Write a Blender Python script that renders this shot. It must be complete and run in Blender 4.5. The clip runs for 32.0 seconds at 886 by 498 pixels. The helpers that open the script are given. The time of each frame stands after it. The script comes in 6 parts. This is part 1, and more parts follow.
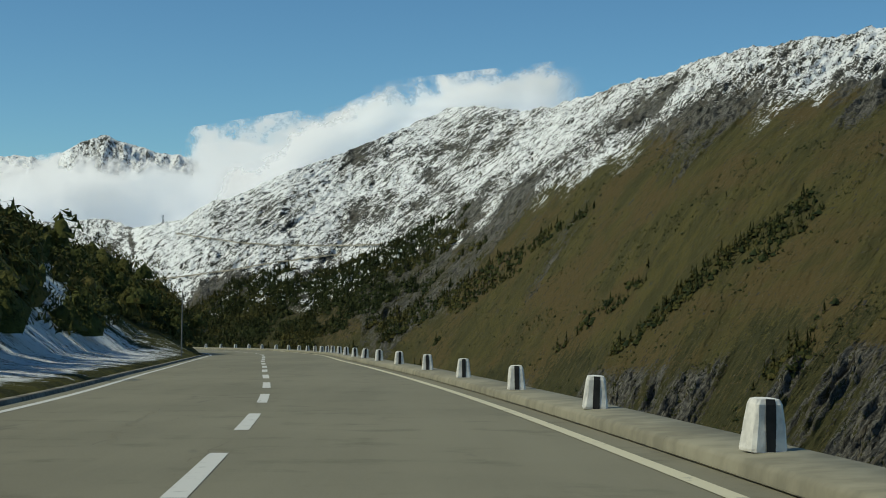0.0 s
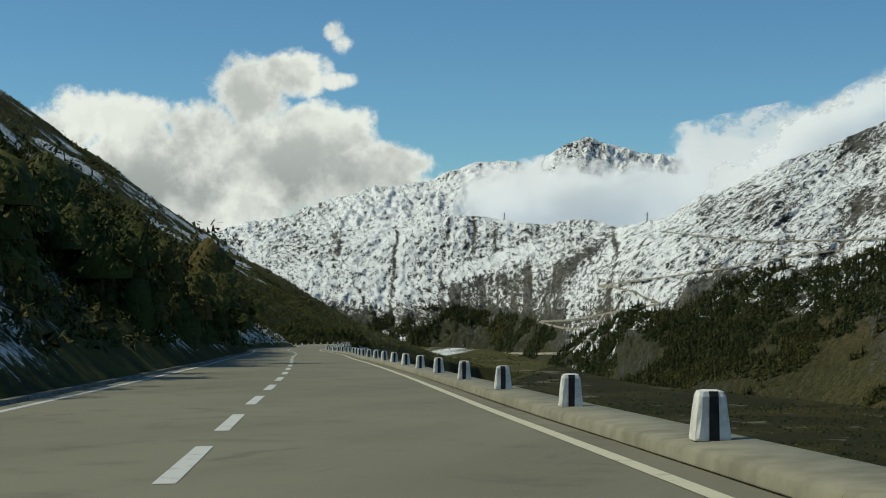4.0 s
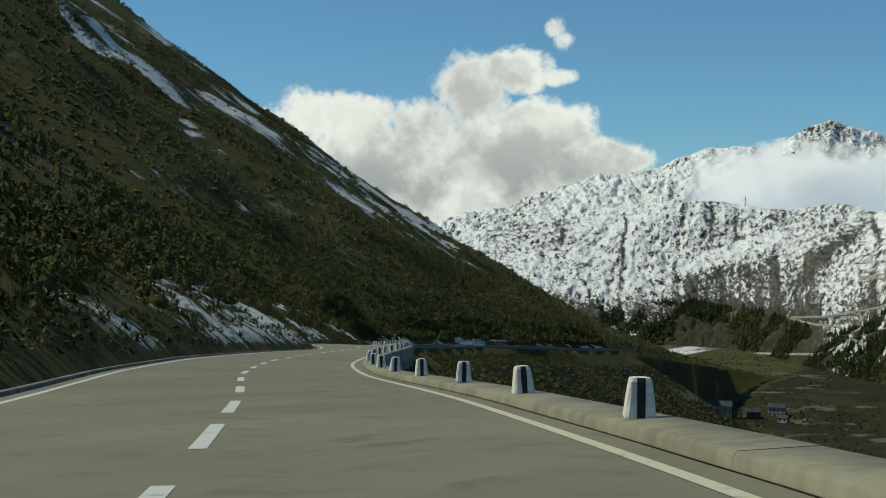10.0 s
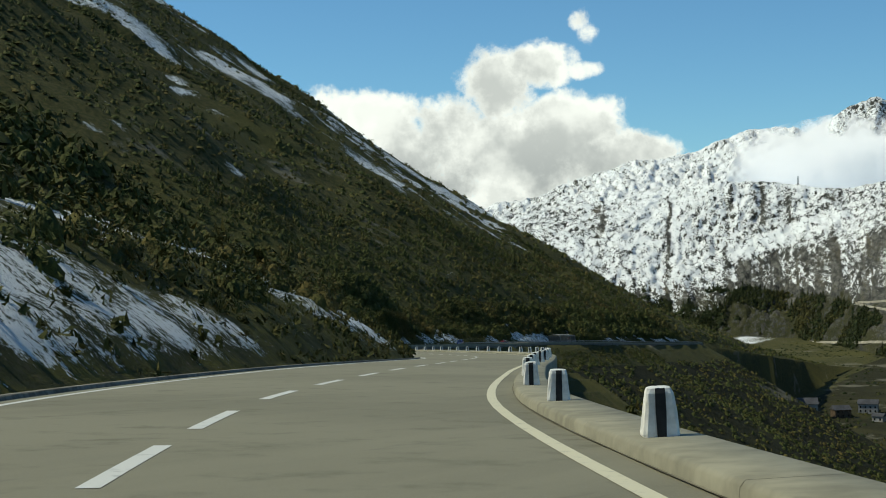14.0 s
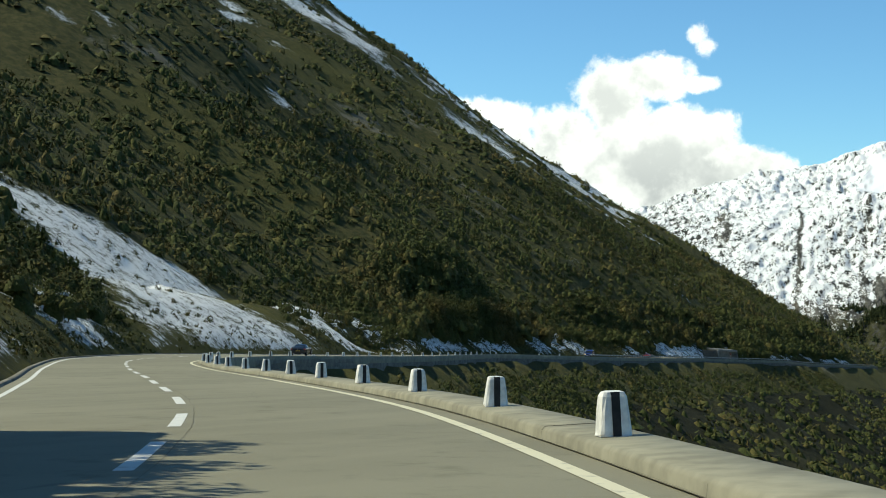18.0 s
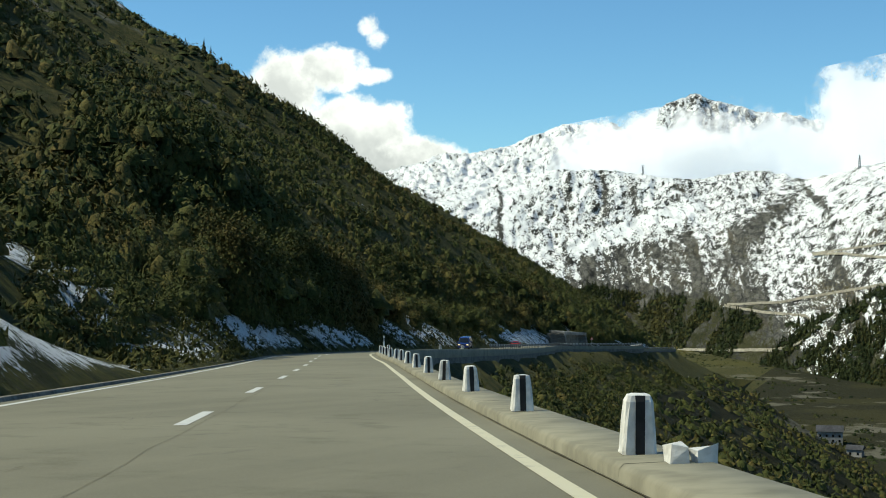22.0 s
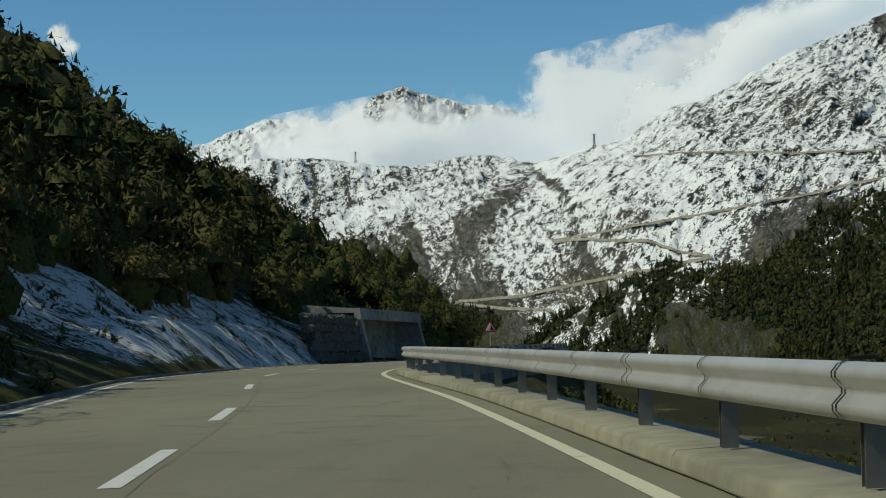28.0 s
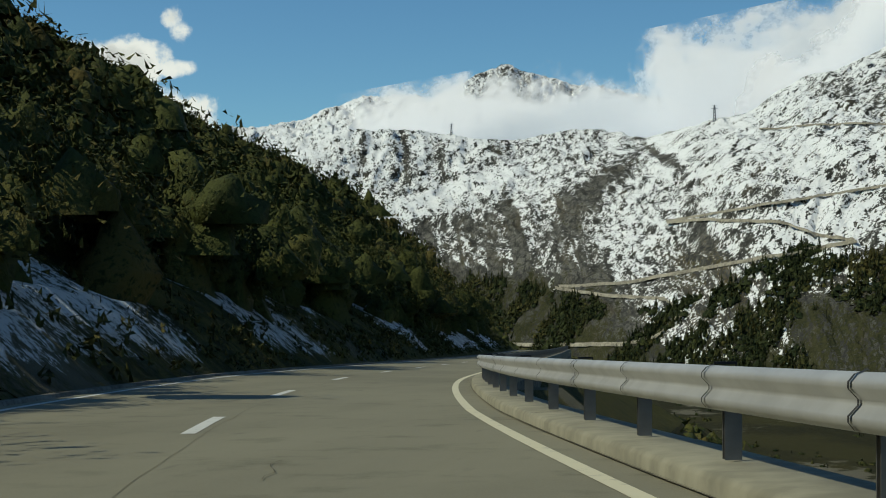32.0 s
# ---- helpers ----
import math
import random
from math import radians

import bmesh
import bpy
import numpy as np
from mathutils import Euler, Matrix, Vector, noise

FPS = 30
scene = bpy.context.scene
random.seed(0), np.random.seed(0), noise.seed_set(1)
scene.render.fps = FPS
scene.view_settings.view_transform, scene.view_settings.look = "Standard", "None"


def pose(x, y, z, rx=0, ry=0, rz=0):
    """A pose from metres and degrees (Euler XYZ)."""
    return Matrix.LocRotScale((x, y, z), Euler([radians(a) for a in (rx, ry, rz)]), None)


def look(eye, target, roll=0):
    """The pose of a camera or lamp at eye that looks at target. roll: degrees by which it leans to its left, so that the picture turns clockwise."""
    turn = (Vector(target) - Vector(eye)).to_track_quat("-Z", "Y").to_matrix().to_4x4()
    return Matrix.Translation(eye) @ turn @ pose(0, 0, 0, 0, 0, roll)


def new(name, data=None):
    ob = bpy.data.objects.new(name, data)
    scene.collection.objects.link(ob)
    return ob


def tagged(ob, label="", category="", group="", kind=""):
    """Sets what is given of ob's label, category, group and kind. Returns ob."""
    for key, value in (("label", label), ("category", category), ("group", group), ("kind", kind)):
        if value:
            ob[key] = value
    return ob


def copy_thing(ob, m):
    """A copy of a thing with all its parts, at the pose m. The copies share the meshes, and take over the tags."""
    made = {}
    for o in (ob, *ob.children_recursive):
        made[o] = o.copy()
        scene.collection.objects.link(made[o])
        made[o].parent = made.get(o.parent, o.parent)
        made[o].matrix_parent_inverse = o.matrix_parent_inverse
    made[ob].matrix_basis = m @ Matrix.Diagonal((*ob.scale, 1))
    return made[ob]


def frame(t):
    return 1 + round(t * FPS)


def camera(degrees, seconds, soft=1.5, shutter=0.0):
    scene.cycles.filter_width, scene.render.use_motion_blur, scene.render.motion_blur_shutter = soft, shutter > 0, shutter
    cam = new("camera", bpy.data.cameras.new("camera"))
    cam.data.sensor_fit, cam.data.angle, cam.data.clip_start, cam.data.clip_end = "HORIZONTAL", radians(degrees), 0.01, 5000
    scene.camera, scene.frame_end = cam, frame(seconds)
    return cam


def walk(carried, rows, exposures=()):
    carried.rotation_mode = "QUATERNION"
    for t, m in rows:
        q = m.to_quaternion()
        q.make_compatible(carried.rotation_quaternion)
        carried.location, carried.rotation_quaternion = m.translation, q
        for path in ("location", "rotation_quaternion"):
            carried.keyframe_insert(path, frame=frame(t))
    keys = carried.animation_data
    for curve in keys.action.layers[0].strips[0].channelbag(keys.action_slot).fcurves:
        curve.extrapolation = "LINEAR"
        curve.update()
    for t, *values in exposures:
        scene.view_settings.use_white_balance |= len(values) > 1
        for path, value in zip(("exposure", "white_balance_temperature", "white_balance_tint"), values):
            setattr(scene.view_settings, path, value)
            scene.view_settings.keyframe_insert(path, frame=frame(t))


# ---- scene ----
H_EYE = 0.831          # the camera's height over the road
LANE = 2.99            # lane width

PATH = [
    (0, (0.000, 0.000, 0.831), (0.291, 19.997, 1.034), 1.13),
    (0.5, (-0.949, 19.318, -0.177), (-1.143, 39.316, 0.043), 0.57),
    (1, (-2.616, 38.595, -1.139), (-3.229, 58.584, -0.899), 1.29),
    (1.5, (-4.614, 57.850, -2.152), (-5.326, 77.837, -1.966), 1.01),
    (2, (-6.626, 77.117, -3.155), (-7.332, 97.105, -3.136), 0.37),
    (2.5, (-8.975, 96.363, -4.239), (-10.624, 116.295, -4.142), 0.04),
    (3, (-12.528, 115.446, -5.280), (-16.017, 135.138, -5.075), -0.11),
    (3.5, (-17.981, 134.105, -6.319), (-23.154, 153.423, -6.140), 0.08),
    (4, (-24.604, 152.411, -7.374), (-30.575, 171.498, -7.189), 0.26),
    (4.5, (-31.813, 170.509, -8.404), (-37.805, 189.590, -8.262), -0.96),
    (5, (-39.112, 188.578, -9.420), (-45.628, 207.486, -9.223), -1.11),
    (5.5, (-46.607, 206.566, -10.432), (-53.354, 225.393, -10.216), -0.74),
    (6, (-54.181, 224.507, -11.441), (-60.685, 243.418, -11.206), -0.06),
    (6.5, (-61.517, 242.507, -12.448), (-67.726, 261.517, -12.167), 0.75),
    (7, (-69.158, 260.318, -13.457), (-76.097, 279.075, -13.334), 0.52),
    (7.5, (-76.966, 277.980, -14.472), (-83.161, 296.995, -14.216), -2.11),
    (8, (-84.032, 295.875, -15.430), (-89.096, 315.222, -15.235), -1.25),
    (8.5, (-89.864, 314.148, -16.322), (-94.612, 333.574, -16.039), -0.61),
    (9, (-95.953, 332.268, -17.245), (-101.784, 351.397, -16.997), 0.24),
    (9.5, (-103.447, 349.787, -18.184), (-110.769, 368.397, -17.879), 0.41),
    (10, (-111.936, 366.795, -19.181), (-120.618, 384.812, -19.058), 0.35),
    (10.5, (-121.549, 383.163, -20.189), (-130.994, 400.791, -19.985), 0.15),
    (11, (-131.619, 399.237, -21.255), (-140.547, 417.134, -21.210), -1.65),
    (11.5, (-141.023, 415.706, -22.269), (-148.951, 434.067, -22.124), -2.23),
    (12, (-149.440, 432.713, -23.211), (-156.488, 451.429, -23.002), -1.12),
    (12.5, (-157.473, 449.933, -24.138), (-164.922, 468.494, -24.046), -0.21),
    (13, (-165.973, 466.968, -25.119), (-174.595, 485.013, -24.925), -0.17),
    (13.5, (-175.528, 483.496, -26.077), (-184.878, 501.175, -26.027), -0.34),
    (14, (-185.506, 499.836, -27.185), (-194.529, 517.685, -27.109), -1.06),
    (14.5, (-194.775, 516.644, -28.224), (-201.913, 535.326, -28.125), -0.42),
    (15, (-202.443, 534.318, -29.328), (-208.604, 553.345, -29.257), -0.21),
    (15.5, (-209.680, 552.247, -30.477), (-215.823, 571.280, -30.447), -0.26),
    (16, (-217.360, 570.053, -31.658), (-224.345, 588.793, -31.615), -0.39),
    (16.5, (-226.159, 587.379, -32.841), (-234.527, 605.543, -32.632), -0.42),
    (17, (-236.402, 603.936, -33.994), (-246.244, 621.346, -33.874), 0.15),
    (17.5, (-247.356, 620.068, -35.126), (-257.359, 637.387, -35.029), 0.72),
    (18, (-258.429, 636.129, -36.249), (-268.709, 653.283, -36.064), 1.09),
    (18.5, (-270.234, 651.610, -37.376), (-282.283, 667.572, -37.237), 0.49),
    (19, (-283.407, 665.858, -38.497), (-296.476, 680.998, -38.493), 0.90),
    (19.5, (-296.723, 679.858, -39.598), (-309.303, 695.406, -39.486), -1.40),
    (20, (-309.424, 694.323, -40.643), (-320.654, 710.872, -40.575), -1.04),
    (20.5, (-320.515, 710.019, -41.697), (-329.548, 727.863, -41.647), -0.92),
    (21, (-329.103, 727.226, -42.741), (-335.671, 746.117, -42.735), -2.08),
    (21.5, (-336.648, 744.974, -43.890), (-343.241, 763.856, -43.830), -0.96),
    (22, (-344.334, 762.710, -45.016), (-350.753, 781.651, -44.908), -0.05),
    (22.5, (-351.841, 780.572, -46.151), (-358.135, 799.556, -46.079), -1.04),
    (23, (-359.195, 798.564, -47.245), (-365.407, 817.574, -47.112), -2.36),
    (23.5, (-366.491, 816.647, -48.297), (-372.692, 835.661, -48.213), -2.65),
    (24, (-373.853, 834.755, -49.367), (-379.951, 853.803, -49.304), -3.34),
    (24.5, (-380.789, 853.047, -50.398), (-385.291, 872.534, -50.369), -0.40),
    (25, (-385.207, 872.093, -51.470), (-387.726, 891.933, -51.391), -1.64),
    (25.5, (-388.737, 891.309, -52.604), (-390.878, 911.194, -52.500), -1.93),
    (26, (-392.298, 910.492, -53.751), (-394.413, 930.379, -53.750), -1.10),
    (26.5, (-395.806, 929.657, -54.896), (-397.976, 949.539, -54.885), -0.70),
    (27, (-399.290, 948.796, -56.010), (-401.494, 968.674, -55.975), -1.08),
    (27.5, (-402.692, 967.916, -57.080), (-404.974, 987.786, -57.109), -1.81),
    (28, (-406.097, 987.003, -58.117), (-408.708, 1006.832, -57.955), -1.64),
    (28.5, (-409.686, 1006.029, -59.114), (-412.632, 1025.810, -59.035), -1.76),
    (29, (-413.746, 1024.931, -60.110), (-416.019, 1044.801, -60.011), -0.06),
    (29.5, (-415.998, 1044.093, -61.258), (-415.447, 1064.085, -61.155), 1.24),
    (30, (-415.760, 1063.372, -62.348), (-413.204, 1083.208, -62.253), 0.79),
    (30.5, (-415.033, 1082.634, -63.424), (-412.497, 1102.473, -63.351), 1.34),
    (31, (-414.987, 1101.890, -64.582), (-414.957, 1121.890, -64.592), -0.46),
    (31.5, (-418.372, 1120.822, -65.795), (-422.119, 1140.468, -65.816), -0.74),
    (32, (-423.201, 1139.467, -67.041), (-427.154, 1159.072, -67.004), -0.17),
]
cam = camera(32.61, 32.0, soft=1.0)
walk(cam, [(t, look(eye, target, roll)) for t, eye, target, roll in PATH],
     exposures=[(t, stops, 6850, 1) for t, stops in ((0, -0.42), (4, -0.43), (9, -0.56), (11, -0.25), (13, -0.27), (14.5, 0.02), (17, 0.24), (20, 0.46), (21.3, 0.18), (23, 0.2), (25, -0.22), (28, -0.45), (30, -0.3), (32, -0.42))])

# ---- light ----
SUN_AZ = radians(107)   # towards the sun, anticlockwise from +y
SUN_EL = radians(48)
sun_dir = Vector((-math.sin(SUN_AZ) * math.cos(SUN_EL), math.cos(SUN_AZ) * math.cos(SUN_EL), math.sin(SUN_EL)))
sun = new("sun", bpy.data.lights.new("sun", "SUN"))
sun.data.energy, sun.data.angle, sun.data.color = 3.8, radians(0.5), (0.97, 0.945, 0.82)
sun.matrix_world = look(sun_dir * 100, (0, 0, 0))


class Nodes:
    """A short way to write node trees."""

    def __init__(self, tree):
        self.tree = tree
        tree.nodes.clear()

    def add(self, kind, **values):
        node = self.tree.nodes.new(kind)
        for key, value in values.items():
            setattr(node, key, value)
        return node

    def link(self, a, b):
        self.tree.links.new(a, b)

    def put(self, socket, value):
        if isinstance(value, bpy.types.NodeSocket):
            self.tree.links.new(value, socket)
        else:
            socket.default_value = value

    def math(self, op, a, b=0.0, c=0.0, clamp=False):
        node = self.add("ShaderNodeMath", operation=op, use_clamp=clamp)
        for socket, value in zip(node.inputs, (a, b, c)):
            self.put(socket, value)
        return node.outputs[0]

    def noise(self, vector, scale, detail=4.0, rough=0.55, lacun=2.0, dist=0.0):
        node = self.add("ShaderNodeTexNoise")
        self.put(node.inputs["Vector"], vector)
        for key, value in (("Scale", scale), ("Detail", detail), ("Roughness", rough), ("Lacunarity", lacun), ("Distortion", dist)):
            node.inputs[key].default_value = value
        return node.outputs["Fac"]

    def step(self, value, lo, hi, out_lo=0.0, out_hi=1.0):
        node = self.add("ShaderNodeMapRange", interpolation_type="SMOOTHSTEP")
        for socket, v in zip(node.inputs, (value, lo, hi, out_lo, out_hi)):
            self.put(socket, v)
        return node.outputs[0]

    def mix(self, fac, a, b):
        node = self.add("ShaderNodeMix", data_type="RGBA")
        self.put(node.inputs[0], fac)
        self.put(node.inputs[6], a if isinstance(a, bpy.types.NodeSocket) else (*a, 1.0))
        self.put(node.inputs[7], b if isinstance(b, bpy.types.NodeSocket) else (*b, 1.0))
        return node.outputs[2]

    def stretch(self, vector, scale, turn=0.0):
        node = self.add("ShaderNodeMapping")
        self.put(node.inputs["Vector"], vector)
        node.inputs["Scale"].default_value = scale
        node.inputs["Rotation"].default_value = (0, 0, turn)
        return node.outputs[0]


world = bpy.data.worlds.new("sky")
scene.world = world
world.use_nodes = True
wn = Nodes(world.node_tree)
sky = wn.add("ShaderNodeTexSky", sky_type="NISHITA", sun_disc=False, sun_elevation=SUN_EL, sun_rotation=-SUN_AZ, altitude=2000, air_density=1.0, dust_density=0.3, ozone_density=2.0)
way = wn.add("ShaderNodeTexCoord").outputs["Generated"]
sep = wn.add("ShaderNodeSeparateXYZ")
wn.link(way, sep.inputs[0])
azim = wn.math("MULTIPLY", wn.math("ARCTAN2", wn.math("MULTIPLY", sep.outputs[0], -1.0), sep.outputs[1]), 57.2958)
elev = wn.math("MULTIPLY", wn.math("ARCSINE", sep.outputs[2]), 57.2958)
# cumulus: heaps of (azimuth, elevation, half width, half height) in degrees
HEAPS = [(32.09, 3.53, 4.55, 2.87), (28.24, 3.6, 5.27, 2.63), (24.07, 3.66, 5.03, 2.51), (20.47, 3.28, 3.59, 1.48), (31.0, 5.1, 1.8, 1.48), (28.97, 5.05, 2.75, 1.32),
         (26.59, 4.99, 2.27, 1.32), (24.61, 6.29, 1.72, 1.8), (23.14, 7.05, 1.92, 1.08), (21.51, 6.82, 1.01, 0.48, 0.8), (21.86, 4.96, 2.27, 1.39), (18.98, 3.71, 1.8, 0.77),
         (21.45, 8.7, 0.75, 0.75, 0.66), (21.2, 8.3, 0.7, 0.75, 0.62), (36.18, 3.03, 4.79, 2.15), (33.0, 1.8, 6.0, 2.4), (27.0, 1.9, 6.0, 2.4), (40.0, 2.0, 5.0, 2.4), (33.88, 4.51, 2.63, 1.44)]
heap = None
for a, e, ra, re_, *thin in HEAPS:
    x2 = wn.math("POWER", wn.math("ABSOLUTE", wn.math("DIVIDE", wn.math("SUBTRACT", azim, a), ra)), 2.0)
    y2 = wn.math("POWER", wn.math("ABSOLUTE", wn.math("DIVIDE", wn.math("SUBTRACT", elev, e), re_)), 2.0)
    one = wn.math("SUBTRACT", thin[0] if thin else 1.0, wn.math("ADD", x2, y2))
    heap = one if heap is None else wn.math("MAXIMUM", heap, one)
puff = wn.noise(way, 22.0, 8.0, 0.62)
puff_fine = wn.noise(way, 75.0, 7.0, 0.65)
body = wn.math("ADD", heap, wn.math("MULTIPLY", wn.math("SUBTRACT", puff, 0.5), 1.9))
body = wn.math("ADD", body, wn.math("MULTIPLY", wn.math("SUBTRACT", puff_fine, 0.5), 1.25))
cover = wn.step(body, 0.05, 0.62)
shade = wn.step(wn.noise(way, 16.0, 5.0, 0.55), 0.42, 0.62)
base = wn.step(elev, 2.0, 5.5)
cloud_col = wn.mix(wn.math("MULTIPLY", wn.math("ADD", wn.math("MULTIPLY", shade, 0.62), wn.math("ADD", wn.math("MULTIPLY", base, 0.3), wn.math("MULTIPLY", wn.step(body, 1.0, 0.3), 0.5))), 1.0, clamp=True), (3.6, 3.85, 4.05), (8.7, 8.9, 8.9))
tint = wn.mix(1.0, sky.outputs[0], (0.53, 0.82, 0.98))
wash = wn.tree.nodes[-1]
wash.blend_type = "MULTIPLY"
both = wn.mix(cover, tint, cloud_col)
bg = wn.add("ShaderNodeBackground")
bg.inputs["Strength"].default_value = 0.125
wn.link(both, bg.inputs["Color"])
wn.link(bg.outputs[0], wn.add("ShaderNodeOutputWorld").inputs[0])


# ---- materials ----
def material(name, rough=0.9, spec=0.2, metal=0.0):
    m = bpy.data.materials.new(name)
    m.use_nodes = True
    n = Nodes(m.node_tree)
    shader = n.add("ShaderNodeBsdfPrincipled")
    out = n.add("ShaderNodeOutputMaterial")
    n.link(shader.outputs[0], out.inputs[0])
    shader.inputs["Roughness"].default_value = rough
    shader.inputs["Specular IOR Level"].default_value = spec
    shader.inputs["Metallic"].default_value = metal
    return m, n, shader


def object_xyz(n):
    return n.add("ShaderNodeTexCoord").outputs["Object"]


def bump(n, shader, height, strength=0.4, distance=0.05):
    node = n.add("ShaderNodeBump")
    node.inputs["Strength"].default_value, node.inputs["Distance"].default_value = strength, distance
    n.link(height, node.inputs["Height"])
    n.link(node.outputs[0], shader.inputs["Normal"])


def plain(name, colour, rough=0.7, spec=0.3, metal=0.0, grain=0.25, scale=8.0, relief=0.2):
    m, n, shader = material(name, rough, spec, metal)
    xyz = object_xyz(n)
    coarse, fine = n.noise(xyz, scale * 0.15, 3.0), n.noise(xyz, scale, 5.0)
    lo, hi = [c * (1 - grain) for c in colour], [min(c * (1 + grain), 0.95) for c in colour]
    both = n.math("ADD", n.math("MULTIPLY", coarse, 0.5), n.math("MULTIPLY", fine, 0.5))
    n.link(n.mix(n.step(both, 0.35, 0.65), lo, hi), shader.inputs["Base Color"])
    bump(n, shader, fine, relief, 0.02)
    return m


def stone_material(name, dark, light):
    m, n, shader = material(name, 0.95, 0.1)
    xyz = n.add("ShaderNodeNewGeometry").outputs["Position"]
    own = n.add("ShaderNodeObjectInfo").outputs["Random"]
    spot = n.noise(xyz, 7.0, 5.0, 0.65)
    n.link(n.mix(n.math("ADD", n.math("MULTIPLY", own, 0.6), n.math("MULTIPLY", n.step(spot, 0.4, 0.65), 0.4)), dark, light), shader.inputs["Base Color"])
    bump(n, shader, spot, 0.5, 0.02)
    return m


def asphalt_material():
    m, n, shader = material("asphalt", 0.85, 0.25)
    xyz = object_xyz(n)
    wide, mid, fine = n.noise(xyz, 0.12, 4.0), n.noise(xyz, 1.3, 5.0, 0.65), n.noise(xyz, 60.0, 3.0, 0.7)
    col = n.mix(n.step(wide, 0.35, 0.65), (0.180, 0.165, 0.112), (0.224, 0.206, 0.141))
    col = n.mix(n.step(mid, 0.52, 0.72), col, (0.140, 0.128, 0.083))
    col = n.mix(n.math("MULTIPLY", n.step(fine, 0.4, 0.7), 0.35), col, (0.255, 0.240, 0.175))
    track = n.noise(n.stretch(xyz, (0.85, 0.035, 1), radians(-22)), 1.0, 5.0, 0.6)
    col = n.mix(n.math("MULTIPLY", n.step(track, 0.42, 0.62), 0.30), col, (0.262, 0.243, 0.168))
    stain = n.noise(n.stretch(xyz, (1.4, 0.3, 1), radians(-22)), 0.9, 4.0, 0.7)
    col = n.mix(n.math("MULTIPLY", n.step(stain, 0.63, 0.72), 0.5), col, (0.11, 0.10, 0.075))
    n.link(col, shader.inputs["Base Color"])
    bump(n, shader, fine, 0.25, 0.01)
    return m


def paint_material(name, colour, wear=0.5):
    m, n, shader = material(name, 0.7, 0.3)
    xyz = object_xyz(n)
    worn = n.math("MULTIPLY", n.step(n.noise(xyz, 5.0, 7.0, 0.72), 0.56, 0.66), wear)
    n.link(n.mix(worn, colour, (0.2, 0.195, 0.17)), shader.inputs["Base Color"])
    return m


def mountain_material(name, rock=((0.050, 0.049, 0.043), (0.185, 0.175, 0.148)), grass=((0.082, 0.071, 0.024), (0.052, 0.049, 0.019)), heath=((0.024, 0.027, 0.012), (0.052, 0.050, 0.021)), grain=1.0, relief=1.6):
    """Jointed rock with new snow lying in it, autumn grass and dark heath; where each lies is told by the mesh's maps, the streaks run down its fall lines."""
    m, n, shader = material(name, 0.95, 0.1)
    xyz = object_xyz(n)
    flow = n.add("ShaderNodeAttribute", attribute_name="flow").outputs["Vector"]
    lie, turf, shrub = [n.add("ShaderNodeAttribute", attribute_name=key).outputs["Fac"] for key in ("snow", "turf", "heath")]
    a = n.noise(n.stretch(flow, (1, 0.38, 1)), 0.036 * grain, 7.0, 0.72, dist=0.6)
    b = n.noise(n.stretch(flow, (1, 0.40, 1)), 0.16 * grain, 3.0, 0.62)
    c = n.noise(xyz, 0.36 * grain, 3.0, 0.66)
    blocks = n.add("ShaderNodeTexVoronoi", feature="DISTANCE_TO_EDGE")
    n.link(n.stretch(flow, (1, 0.6, 1)), blocks.inputs["Vector"])
    blocks.inputs["Scale"].default_value = 0.13 * grain
    joint = n.step(n.math("ADD", blocks.outputs["Distance"], n.math("MULTIPLY", n.math("SUBTRACT", c, 0.5), 0.45)), 0.0, 0.16)
    v = n.math("ADD", n.math("MULTIPLY", a, 0.42), n.math("ADD", n.math("MULTIPLY", b, 1.0), n.math("MULTIPLY", c, 1.05)))
    v = n.math("SUBTRACT", v, 0.735)
    stone = n.mix(n.step(n.math("ADD", n.math("MULTIPLY", b, 0.55), n.math("MULTIPLY", c, 0.45)), 0.38, 0.62), rock[0], rock[1])
    stone = n.mix(n.math("MULTIPLY", n.math("SUBTRACT", 1.0, joint), 0.55), stone, (0.022, 0.022, 0.019))
    stone = n.mix(n.math("MULTIPLY", n.step(a, 0.5, 0.62), 0.45), stone, (0.12, 0.098, 0.062))
    green = n.mix(n.step(a, 0.38, 0.62), grass[0], grass[1])
    green = n.mix(n.step(n.noise(xyz, 0.008 * grain, 5.0, 0.65), 0.45, 0.6), green, (0.085, 0.064, 0.026))
    green = n.mix(n.math("MULTIPLY", n.step(c, 0.36, 0.22), 0.7), green, (0.035, 0.034, 0.015))
    green = n.mix(n.step(n.noise(xyz, 0.9 * grain, 2.0, 0.5), 0.68, 0.74), green, (0.19, 0.18, 0.14))
    low = n.mix(n.step(n.math("ADD", n.math("MULTIPLY", c, 0.6), n.math("MULTIPLY", a, 0.4)), 0.4, 0.6), heath[0], heath[1])
    ground = n.mix(n.step(n.math("ADD", turf, n.math("MULTIPLY", n.math("SUBTRACT", v, 0.5), 2.4)), 0.42, 0.58), stone, green)
    ground = n.mix(n.step(n.math("ADD", shrub, n.math("MULTIPLY", n.math("SUBTRACT", v, 0.5), 3.0)), 0.44, 0.56), ground, low)
    cover = n.math("ADD", v, n.math("MULTIPLY", n.math("SUBTRACT", lie, 0.39), 0.50))
    cover = n.math("SUBTRACT", cover, n.math("MULTIPLY", n.math("SUBTRACT", 1.0, joint), 0.025))
    snow = n.math("ADD", n.math("MULTIPLY", n.step(cover, 0.485, 0.503), 0.92), n.math("MULTIPLY", n.step(cover, 0.52, 0.58), 0.08))
